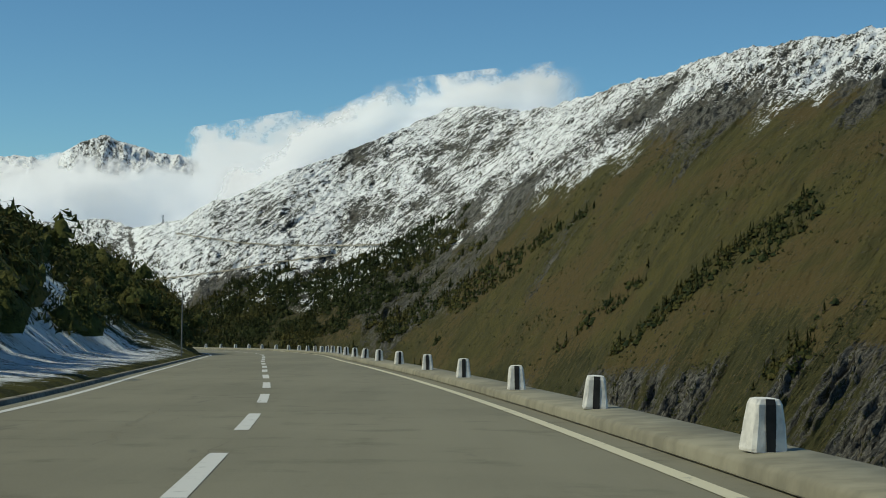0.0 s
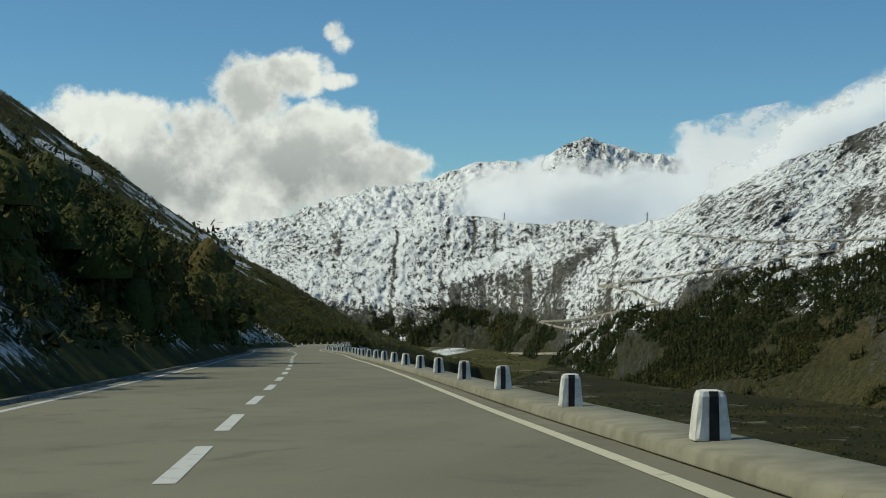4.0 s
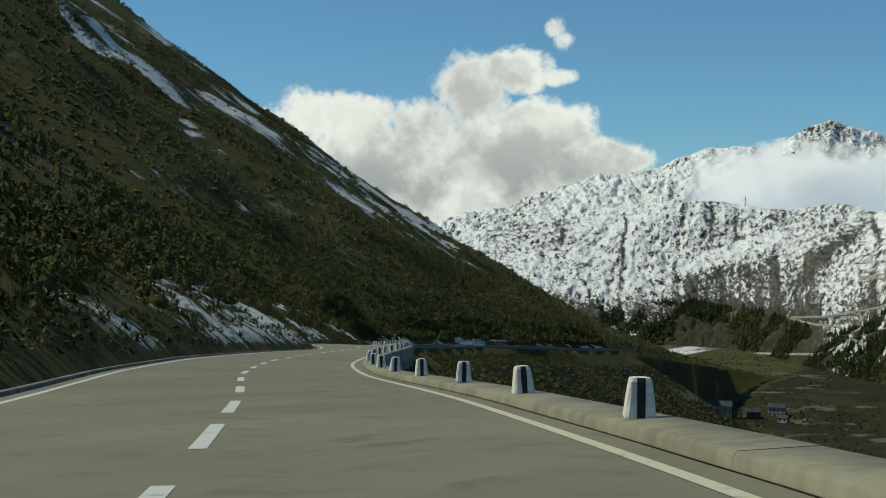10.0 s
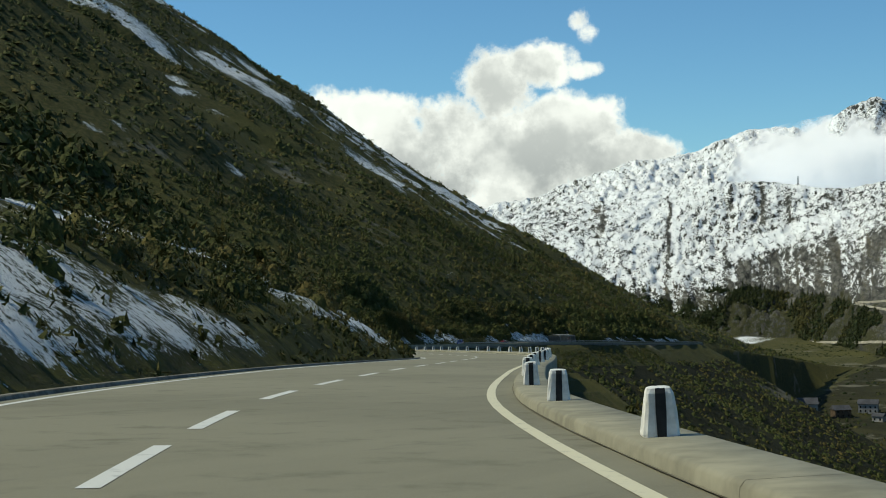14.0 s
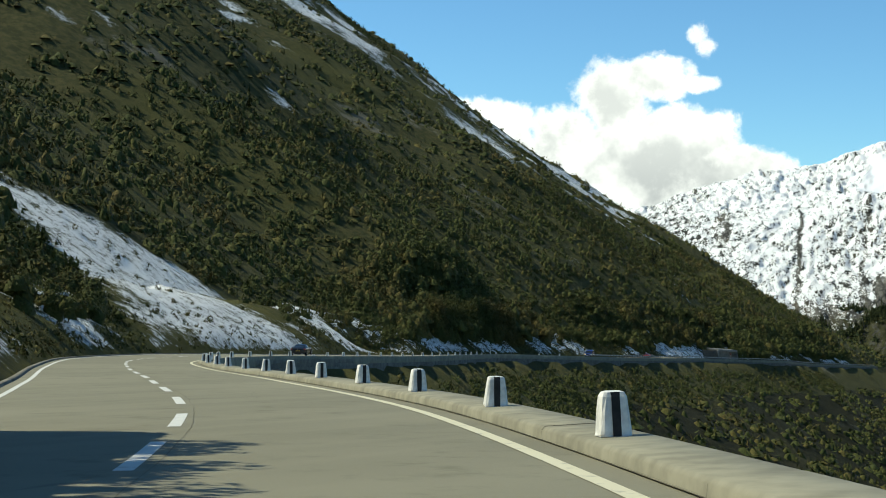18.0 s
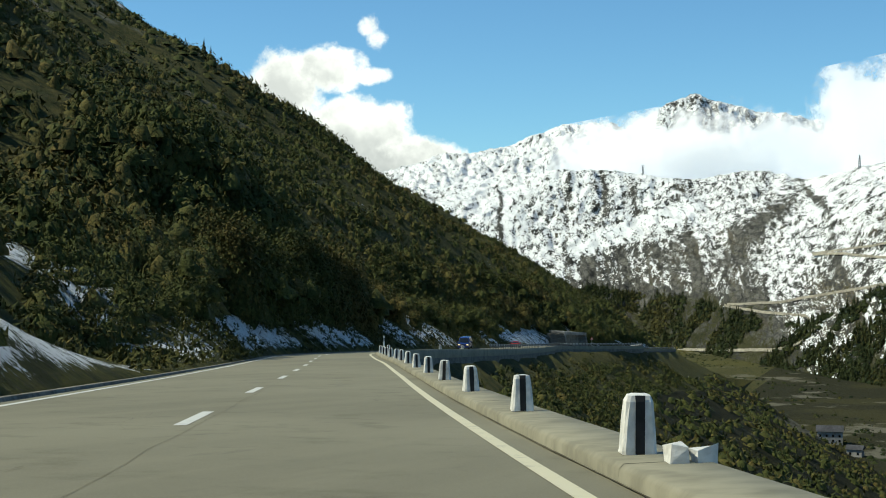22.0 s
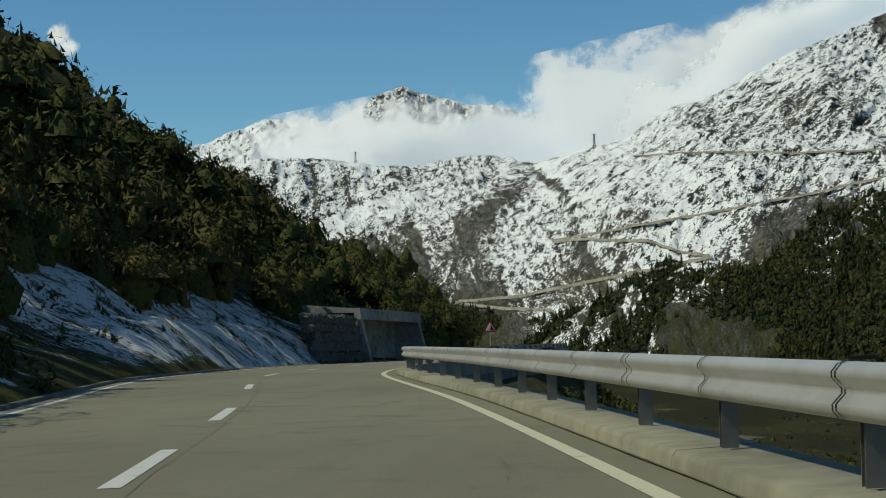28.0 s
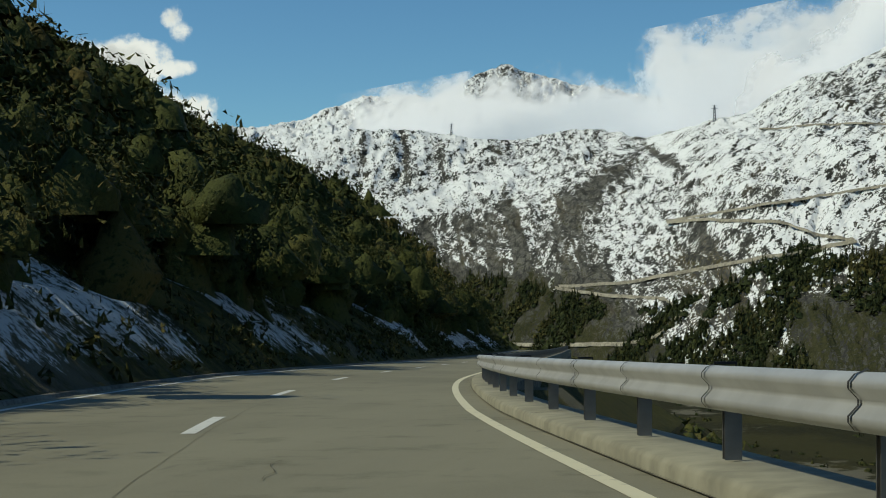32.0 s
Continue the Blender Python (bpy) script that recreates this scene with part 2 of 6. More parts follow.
    snow = n.math("MULTIPLY", snow, n.step(lie, 0.06, 0.24))
    n.link(n.mix(snow, ground, (0.84, 0.835, 0.815)), shader.inputs["Base Color"])
    height = n.math("ADD", n.math("MULTIPLY", b, 0.9), n.math("ADD", n.math("MULTIPLY", c, 0.7), n.math("MULTIPLY", joint, 0.35)))
    bump(n, shader, height, 0.85, relief)
    return m


def slope_material(name, attribute, dark, light, soil, meadow=(0.095, 0.088, 0.026)):
    """Ground over the road: heath, soil and patches of new snow, which lies where the ground's snow map says or in patches of its own."""
    m, n, shader = material(name, 0.95, 0.1)
    xyz = object_xyz(n)
    wide, mid, fine, dust = n.noise(xyz, 0.07, 4.0, 0.6), n.noise(xyz, 0.55, 6.0, 0.7), n.noise(xyz, 3.0, 6.0, 0.75), n.noise(xyz, 11.0, 4.0, 0.7)
    col = n.mix(n.step(mid, 0.4, 0.62), dark, light)
    col = n.mix(n.step(fine, 0.5, 0.72), col, soil)
    col = n.mix(n.math("MULTIPLY", n.step(dust, 0.48, 0.36), 0.6), col, [c * 0.4 for c in dark])
    field = n.step(n.noise(xyz, 0.012, 5.0, 0.6), 0.48, 0.6)
    col = n.mix(n.math("MULTIPLY", field, 0.55), col, meadow)
    scree = n.step(n.math("ADD", n.noise(xyz, 0.016, 6.0, 0.65), n.math("MULTIPLY", fine, 0.12)), 0.66, 0.70)
    col = n.mix(n.math("MULTIPLY", scree, 0.7), col, (0.17, 0.155, 0.115))
    patch = n.math("ADD", n.math("MULTIPLY", mid, 0.40), n.math("ADD", n.math("MULTIPLY", fine, 0.45), n.math("MULTIPLY", dust, 0.30)))
    if attribute:
        lie = n.add("ShaderNodeAttribute", attribute_name=attribute).outputs["Fac"]
        snow = n.step(n.math("ADD", n.math("MULTIPLY", lie, 0.36), patch), 0.76, 0.81)
    else:
        snow = n.step(n.math("ADD", n.math("MULTIPLY", wide, 0.95), patch), 1.36, 1.42)
    n.link(n.mix(snow, col, (0.80, 0.80, 0.79)), shader.inputs["Base Color"])
    col_grain = n.math("ADD", n.math("MULTIPLY", fine, 0.7), n.math("ADD", mid, n.math("MULTIPLY", dust, 0.5)))
    bump(n, shader, col_grain, 0.9, 0.28)
    return m


def leaf_material(name, dark, light, dry, spread=0.05, relief=3.5):
    m, n, shader = material(name, 0.75, 0.1)
    rnd = n.add("ShaderNodeNewGeometry").outputs["Random Per Island"]
    patch = n.noise(object_xyz(n), spread, 5.0, 0.65)
    col = n.mix(rnd, dark, light)
    col = n.mix(n.math("MULTIPLY", n.step(n.math("ADD", patch, n.math("MULTIPLY", rnd, 0.22)), 0.58, 0.80), 0.85), col, dry)
    crown_hollows = n.noise(object_xyz(n), relief, 4.0, 0.7)
    # hollows of the bump are coloured darker, as painted shade between the sprays
    col = n.mix(n.step(crown_hollows, 0.50, 0.34), col, [c * 0.6 for c in dark])
    n.link(col, shader.inputs["Base Color"])
    bump(n, shader, crown_hollows, 1.0, 0.6 / relief)
    return m


MAT = dict(
    asphalt=asphalt_material(),
    white=paint_material("road_paint_white", (0.62, 0.61, 0.56)),
    edge=paint_material("road_paint_edge", (0.62, 0.57, 0.40), 0.5),
    ledge=plain("weathered_concrete", (0.25, 0.234, 0.172), 0.9, 0.15, grain=0.22, scale=3.5, relief=0.12),
    wall=plain("masonry", (0.17, 0.165, 0.145), 0.95, 0.1, grain=0.4, scale=5.0, relief=0.6),
    masonry=stone_material("wall_stones", (0.16, 0.155, 0.135), (0.27, 0.255, 0.215)),
    slope=slope_material("heath_slope", "snow", (0.048, 0.052, 0.018), (0.098, 0.086, 0.030), (0.085, 0.066, 0.032)),
    valley=slope_material("valley_ground", None, (0.020, 0.022, 0.010), (0.042, 0.038, 0.016), (0.038, 0.030, 0.018), (0.055, 0.050, 0.018)),
    bank=slope_material("roadside_bank", "snow", (0.045, 0.048, 0.016), (0.115, 0.105, 0.0255), (0.085, 0.07, 0.042)),
    kerb=plain("kerb_stone", (0.17, 0.16, 0.13), 0.95, 0.1, grain=0.4, scale=6.0),
    whitewash=plain("whitewash", (0.70, 0.69, 0.65), 0.85, 0.2, grain=0.18, scale=14.0, relief=0.5),
    black=plain("black_paint", (0.022, 0.022, 0.022), 0.7, 0.25, grain=0.4, scale=12.0),
    steel=plain("galvanised_steel", (0.46, 0.46, 0.45), 0.5, 0.5, 0.4, grain=0.12, scale=3.0, relief=0.05),
    steel_dark=plain("weathered_steel", (0.21, 0.205, 0.195), 0.6, 0.4, 0.5, grain=0.25, scale=5.0, relief=0.05),
    seam=plain("dark_joint", (0.145, 0.132, 0.095), 0.95, 0.1, grain=0.4, scale=4.0),
    strap=plain("dark_strap", (0.03, 0.03, 0.03), 0.7, 0.3, grain=0.3),
    reflector=plain("reflector", (0.7, 0.7, 0.68), 0.25, 0.6, grain=0.05),
    concrete=plain("stained_concrete", (0.26, 0.25, 0.23), 0.92, 0.15, grain=0.35, scale=3.0, relief=0.3),
    boulder=plain("boulder_rock", (0.10, 0.096, 0.084), 0.95, 0.15, grain=0.45, scale=5.0, relief=0.7),
    sign_red=plain("sign_red", (0.30, 0.022, 0.018), 0.5, 0.4, grain=0.12, scale=4.0, relief=0.02),
    sign_white=plain("sign_white", (0.68, 0.67, 0.64), 0.5, 0.4, grain=0.08, scale=4.0, relief=0.02),
    sign_black=plain("sign_black", (0.015, 0.015, 0.015), 0.5, 0.4, grain=0.1, scale=4.0, relief=0.02),
    mast=plain("mast_steel", (0.22, 0.23, 0.24), 0.6, 0.4, 0.3),
    pass_road=plain("pass_road", (0.29, 0.26, 0.195), 0.95, 0.1, grain=0.4, scale=0.6),
    tyre=plain("tyre_rubber", (0.02, 0.02, 0.02), 0.85, 0.2),
    alloy=plain("dark_alloy", (0.08, 0.08, 0.085), 0.4, 0.5, 0.6),
    car_dark=plain("dark_blue_car_paint", (0.012, 0.016, 0.026), 0.22, 0.6, grain=0.05, scale=3.0, relief=0.0),
    car_blue=plain("blue_car_paint", (0.02, 0.05, 0.20), 0.25, 0.6, grain=0.05, scale=3.0, relief=0.0),
    car_glass=plain("tinted_glass", (0.012, 0.014, 0.016), 0.06, 0.8, grain=0.05, relief=0.0),
    tail_light=plain("red_lens", (0.45, 0.02, 0.02), 0.2, 0.6, grain=0.05, relief=0.0),
    amber=plain("amber_lens", (0.6, 0.25, 0.03), 0.2, 0.6, grain=0.05, relief=0.0),
    plate=plain("yellow_plate", (0.55, 0.38, 0.04), 0.5, 0.4, grain=0.05, relief=0.0),
    roof=plain("slate_roof", (0.07, 0.07, 0.075), 0.9, 0.2, grain=0.3, scale=1.0),
    plaster=plain("grey_plaster", (0.34, 0.32, 0.29), 0.95, 0.1, grain=0.2, scale=1.0),
    timber=plain("dark_timber", (0.10, 0.07, 0.045), 0.9, 0.15, grain=0.35, scale=2.0),
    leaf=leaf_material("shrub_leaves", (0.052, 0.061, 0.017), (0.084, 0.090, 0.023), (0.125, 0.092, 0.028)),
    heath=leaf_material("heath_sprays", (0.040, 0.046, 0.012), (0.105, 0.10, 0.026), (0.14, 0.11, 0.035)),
    stem=plain("alder_bark", (0.07, 0.062, 0.048), 0.9, 0.1, grain=0.3, scale=10.0),
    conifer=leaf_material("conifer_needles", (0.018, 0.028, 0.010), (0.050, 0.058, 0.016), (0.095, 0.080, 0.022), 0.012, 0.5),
    far=mountain_material("snow_mountain"),
    peak=mountain_material("high_snow_mountain", grain=0.55, relief=2.5),
)


def lamp_material():
    m, n, shader = material("lit_headlight", 0.2, 0.5)
    shader.inputs["Base Color"].default_value = (0.8, 0.7, 0.5, 1)
    shader.inputs["Emission Color"].default_value = (1.0, 0.72, 0.3, 1)
    shader.inputs["Emission Strength"].default_value = 1.5
    return m


MAT["lamp_lit"] = lamp_material()


# ---- building helpers ----
def mesh_object(name, verts, faces, mat=None, smooth=False, parent=None):
    me = bpy.data.meshes.new(name)
    verts, faces = np.asarray(verts, np.float32), np.asarray(faces, np.int32)
    me.vertices.add(len(verts))
    me.vertices.foreach_set("co", verts.ravel())
    k = faces.shape[1]
    me.loops.add(faces.size)
    me.loops.foreach_set("vertex_index", faces.ravel())
    me.polygons.add(len(faces))
    me.polygons.foreach_set("loop_start", np.arange(0, faces.size, k, dtype=np.int32))
    if smooth:
        me.polygons.foreach_set("use_smooth", np.ones(len(faces), bool))
    me.update(calc_edges=True)
    if mat:
        me.materials.append(mat)
    ob = new(name, me)
    if parent:
        ob.parent = parent
    return ob


def grid_faces(rows, cols):
    i = np.arange(rows - 1)[:, None] * cols + np.arange(cols - 1)[None]
    return np.stack([i, i + 1, i + cols + 1, i + cols], -1).reshape(-1, 4)


def part(name, bm, mat, parent=None, label=""):
    me = bpy.data.meshes.new(name)
    bm.to_mesh(me)
    bm.free()
    me.materials.append(mat)
    ob = new(name, me)
    ob.parent = parent
    if label:
        tagged(ob, label)
    return ob


def box(bm, x0, y0, z0, x1, y1, z1):
    v = [bm.verts.new(c) for c in ((x0, y0, z0), (x1, y0, z0), (x1, y1, z0), (x0, y1, z0), (x0, y0, z1), (x1, y0, z1), (x1, y1, z1), (x0, y1, z1))]
    for f in ((3, 2, 1, 0), (4, 5, 6, 7), (0, 1, 5, 4), (1, 2, 6, 5), (2, 3, 7, 6), (3, 0, 4, 7)):
        bm.faces.new([v[i] for i in f])
    return v


RNG = np.random.default_rng(7)


def value_noise(x, y, scale, seed=0, octaves=4, gain=0.5):
    """Smooth noise between -1 and 1 on arrays of places."""
    total, amp, norm = np.zeros_like(x), 1.0, 0.0
    for o in range(octaves):
        gx, gy = x / scale * 2**o + 17.3 * o + seed * 7.1, y / scale * 2**o - 9.7 * o + seed * 3.3
        ix, iy = np.floor(gx).astype(np.int64), np.floor(gy).astype(np.int64)
        fx, fy = gx - ix, gy - iy
        fx, fy = fx * fx * (3 - 2 * fx), fy * fy * (3 - 2 * fy)

        def lattice(a, b):
            h = (a * 374761393 + b * 668265263 + (seed + o) * 1442695041) & 0xFFFFFFFF
            h = ((h ^ (h >> 13)) * 1274126177) & 0xFFFFFFFF
            return ((h ^ (h >> 16)) & 0xFFFF) / 32767.5 - 1
        total += amp * ((lattice(ix, iy) * (1 - fx) + lattice(ix + 1, iy) * fx) * (1 - fy) + (lattice(ix, iy + 1) * (1 - fx) + lattice(ix + 1, iy + 1) * fx) * fy)
        norm += amp
        amp *= gain
    return total / norm


# ---- the road's line ----
eyes = np.array([eye for _, eye, _, _ in PATH]) - (0, 0, H_EYE)
fore = [eyes[0] - (eyes[1] - eyes[0]) * k for k in (3, 2, 1)]
aft, last = [], eyes[-1].copy()
for turn, fall in ((14.4, -1.19), (11.2, -1.25), (7.9, -1.26), (6.3, -1.22), (5.6, -1.19), (5.4, -1.17), (5.6, -1.15), (5.7, -1.14), (5.8, -1.13), (5.9, -1.12), (5.9, -1.12)):
    last = last + (-math.sin(radians(turn)) * 19.3, math.cos(radians(turn)) * 19.3, fall)
    aft.append(last.copy())
knots = np.array(fore + list(eyes) + aft)


def catmull(points, n):
    p = np.vstack([2 * points[0] - points[1], points, 2 * points[-1] - points[-2]])
    out = []
    for i in range(1, len(p) - 2):
        for s in np.arange(n) / n:
            out.append(0.5 * (2 * p[i] + (p[i + 1] - p[i - 1]) * s + (2 * p[i - 1] - 5 * p[i] + 4 * p[i + 1] - p[i + 2]) * s * s + (3 * p[i] - p[i - 1] - 3 * p[i + 1] + p[i + 2]) * s**3))
    return np.array(out + [p[-2]])


LINE = catmull(knots, 12)
ARC = np.r_[0, np.cumsum(np.linalg.norm(np.diff(LINE, axis=0), axis=1))]
ARC -= ARC[36]                     # 0 where the camera starts
TAN = np.gradient(LINE, axis=0)
TAN /= np.linalg.norm(TAN[:, :2], axis=1)[:, None]
# lateral place of the right edge line and the road's cross slope, knot by knot
EDGE = [2.19, 1.94, 1.70, 1.67, 1.73, 1.81, 1.93, 1.97, 2.01, 1.98, 1.99, 2.02, 2.01, 1.97, 1.87, 1.67, 1.48, 1.65, 1.88, 1.99, 2.08, 1.96, 1.73, 1.63, 1.63, 1.81, 2.01, 1.90, 1.61, 1.30, 1.18, 1.19, 1.31, 1.48, 1.65, 1.75, 1.80, 1.89, 1.81, 1.59, 1.29, 1.30, 1.44, 1.42, 1.37, 1.44, 1.50, 1.43, 1.26, 1.09, 1.30, 1.42, 1.53, 1.65, 1.73, 1.71, 1.58, 1.30, 1.01, 1.22, 1.66, 2.05, 2.33, 2.02, 1.64, 1.36, 1.33, 1.40, 1.45, 1.49, 1.51, 1.51, 1.51, 1.51, 1.51, 1.50]
BANK = [0.008, 0.015, 0.023, 0.027, 0.028, 0.023, 0.023, 0.022, 0.015, 0.004, -0.002, -0.004, -0.006, -0.009, -0.014, -0.021, -0.019, -0.004, 0.012, 0.024, 0.020, 0.002, -0.020, -0.027, -0.013, 0.008, 0.023, 0.013, -0.009, -0.022, -0.022, -0.013, -0.001, 0.011, 0.019, 0.020, 0.019, 0.020, 0.010, -0.009, -0.019, -0.019, -0.013, -0.013, -0.013, -0.009, 0.001, 0.013, 0.021, 0.026, 0.024, 0.014, 0.007, 0.003, 0.001, 0.001, 0.000, -0.003, -0.008, -0.010, 0.006, 0.027, 0.048, 0.039, 0.018, -0.005, -0.019, -0.022, -0.017, -0.011, -0.006, -0.002, -0.000, 0.001, 0.001, 0.001]
EDGE_S = ARC[36::12]
S0, S1 = ARC[0], ARC[-1]


def edge(s):
    return np.interp(s, EDGE_S, EDGE)


def place(s, lat, up=0.0):
    """A place at arc length s, lat metres right of the camera's line, up over the road."""
    s, lat = np.broadcast_arrays(np.asarray(s, float), np.asarray(lat, float))
    p = np.stack([np.interp(s, ARC, LINE[:, k]) for k in range(3)], -1)
    tx, ty = np.interp(s, ARC, TAN[:, 0]), np.interp(s, ARC, TAN[:, 1])
    h = np.hypot(tx, ty)
    tilt = np.interp(s, EDGE_S, BANK) * np.clip(lat, -9, 5)
    return p + np.stack([ty / h * lat, -tx / h * lat, tilt + up], -1)


def heading(s):
    """Degrees by which a thing at s is turned, so that its +y runs along the road."""
    return math.degrees(math.atan2(-np.interp(s, ARC, TAN[:, 0]), np.interp(s, ARC, TAN[:, 1])))


def ribbon(name, s, offsets, mat, smooth=False, parent=None):
    """A strip along the road; offsets: a list of (lateral, height), each a number or an array over s."""
    cols = np.stack([place(s, lat, up) for lat, up in offsets], 1)
    return mesh_object(name, cols.reshape(-1, 3), grid_faces(len(s), len(offsets))[:, ::-1], mat, smooth, parent)


stations = np.arange(S0, S1, 2.0)
e = edge(stations)
LEFT = e - 2 * LANE
road = ribbon("road", stations, [(LEFT - 0.32, 0.0), (LEFT + LANE, 0.02), (e + 0.62, 0.0)], MAT["asphalt"])
tagged(road, "grey two-lane asphalt mountain road", "road", kind="structure")

# ---- ground ----
def axis(a, b, step, lo, hi):
    mid = np.arange(a, b + 0.1, step)
    out = [a]
    while out[-1] > lo:
        out.append(out[-1] - (a - out[-1]) * 0.35 - step * 1.5)
    top = [b]
    while top[-1] < hi:
        top.append(top[-1] + (top[-1] - b) * 0.35 + step * 1.5)
    return np.array(out[:0:-1] + list(mid) + top[1:])


def road_distance(x, y):
    """Signed distance from the road's line (right is positive) and the arc length there."""
    u, s = np.empty(len(x)), np.empty(len(x))
    line, tan = LINE[::2], TAN[::2]
    for i in range(0, len(x), 4000):
        dx, dy = x[i:i + 4000, None] - line[None, :, 0], y[i:i + 4000, None] - line[None, :, 1]
        d2 = dx * dx + dy * dy
        k = d2.argmin(1)
        r = np.arange(len(k))
        side = dx[r, k] * tan[k, 1] - dy[r, k] * tan[k, 0]
        u[i:i + 4000] = np.sign(side) * np.sqrt(d2[r, k])
        s[i:i + 4000] = ARC[::2][k]
    return u, s


def ground_height(x, y, with_line=False):
    u, s = road_distance(x, y)
    past = np.clip((x - LINE[-1, 0]) * TAN[-1, 0] + (y - LINE[-1, 1]) * TAN[-1, 1], 0, None) * (s > S1 - 3)
    side = (x - LINE[-1, 0]) * TAN[-1, 1] - (y - LINE[-1, 1]) * TAN[-1, 0]
    u = np.where(past > 0, side, u)
    zr = np.interp(s, ARC, LINE[:, 2])
    lump = value_noise(x, y, 70, 1, 5)
    fine = value_noise(x, y, 14, 2, 3)
    up = np.clip(-u - 7.0, 0, None)
    ebb = np.clip(past / 603, 0, 1)
    ebb = 1 - 0.926 * ebb * ebb * (3 - 2 * ebb)
    pitch = np.interp(s, [0, 350, 700, 850, 950, 1050, 1150, 1250, 1350, 1451], [0.627, 0.586, 0.633, 0.646, 0.581, 0.781, 0.589, 0.63, 0.616, 0.588])
    foot = np.interp(s, [1050, 1150, 1250, 1350], [1.0, 1.41, 1.41, 1.14])
    upper = np.interp(s, [700, 1150], [0.61, 1.15])
    rise = pitch * (foot * np.minimum(up, 30) + np.clip(up - 30, 0, 124) + upper * np.clip(up - 154, 0, 260) + 40 * (1 - np.exp(-np.clip(up - 414, 0, None) / 100)))
    knoll = 12 * np.exp(-((s - 984) / 25) ** 2) + 1.5 * np.clip((s - 1040) / 40, 0, 1) - 4.3 * np.exp(-((s - 1212) / 19) ** 2) + 3.4 * np.clip((s - 1290) / 60, 0, 1)
    rise = rise * ebb + knoll * np.clip((up - 1) / 13, 0, 1) * np.exp(-up / 60)
    hill = rise - past * 0.095 + np.clip(up / 70, 0, 1) * lump * 9 + np.clip(up / 12, 0, 1) * fine * 1.4
    dn = np.clip(u - 4.2, 0, None)
    fall = -0.60 * dn + np.clip(dn / 40, 0, 1) * lump * 6 + np.clip(dn / 10, 0, 1) * fine * 1.0 - np.clip(dn * 2, 0, 1.4) - past * 0.25
    z = zr - 1.0 + np.where(u < 0, hill, fall)
    z = np.maximum(z, -150 + lump * 1.5 + fine * 0.4)
    return (z, u, s) if with_line else z


# patches of snow on the hillside: arc length, distance, half length, half width, depth
SPOTS = [(1237, -37, 4.5, 3, 1.6), (1223, -33, 6, 2.5, 1.6), (1140, -17, 4, 6, 1.3), (1155, -190, 9, 9, 1.6), (1148, -174, 9, 6, 1.5), (1148, -157, 5, 6, 1.3), (1048, -87, 4, 5, 1.5),
         (1053, -95, 3, 5, 1.3), (977, -104, 4, 4, 1.6), (993, -103, 4, 3, 1.6), (1140, -41, 3, 3, 1.2), (1280, -41, 6, 3, 1.3), (1142, -23, 4, 3, 1.3), (1186, -31, 5, 4, 1.3)]


def snow_cover(x, y, u, s):
    """How much snow lies on the hillside, about 0 to 1."""
    streak = value_noise(x, y, 26, 9, 4)
    fleck = value_noise(s * 1.0, u * 0.35, 9, 12, 3)
    deep, ragged = -u, value_noise(x, y, 12, 4, 3) * 4
    left_side, right_side = 806 + 1.1 * (deep - 8), np.interp(deep, [8, 18, 28, 36], [860, 865, 853, 837])
    gully = np.clip(np.minimum(s - left_side, right_side - s) / 4 + 0.5 + ragged * 0.3, 0, 1) * ((deep > 5) & (deep < 37))
    high = np.clip((-u - 95 + streak * 50) / 120, 0, 1) * 0.76
    banked = np.clip(1.25 - np.min([np.abs(s - c) / h for c, h in ((340, 22), (492, 22), (945, 14), (978, 12), (1008, 7), (1036, 9))], axis=0) ** 2, 0, 1) * ((u < -5) & (u > -10.5 - fleck * 3))
    second = np.clip(1.3 - np.abs((s - 1145) / 26) ** 2, 0, 1) * ((u < -5) & (u > -10.5 - fleck * 2))
    foot = np.clip(1 - np.abs(u + 9.5) / 4, 0, 1) * np.clip(0.35 + fleck * 1.3, 0, 1) * 0.9
    strip = np.exp(-((s - 1322 - streak * 22 + (u + 150) * 0.15) / 13) ** 2)
    crest = np.clip((-u - 108 + streak * 30) / 28, 0, 1) * np.clip((s - 1298 + streak * 30 - np.clip(-u - 190, 0, 60)) / 16, 0, 1) * np.clip(0.40 + 0.34 * strip + streak * 1.1 + fleck * 1.1, 0, 1)
    crest = np.maximum(crest, np.clip((-u - 190 + streak * 40) / 30, 0, 1) * np.clip((s - 1120) / 40, 0, 1) * np.clip(0.42 + streak + fleck, 0, 1))
    spots = 0 * s
    for s1, u1, long, wide, much in SPOTS:
        spots = np.maximum(spots, much * np.exp(-((s - s1 - fleck * 4) / long) ** 2 - ((u - u1 - fleck * 3) / wide) ** 2) - 0.2)
    spots = np.clip(spots, 0, 1)
    high = np.maximum(high * np.clip((1100 - s) / 200, 0.25, 1), crest)
    rare = np.clip(fleck + streak - 0.75, 0, 1) * 2.0
    return np.clip(np.maximum.reduce([gully, second, banked, spots, high + streak * 0.3 * (high > 0), foot, rare * (u < -10)]), 0, 1)


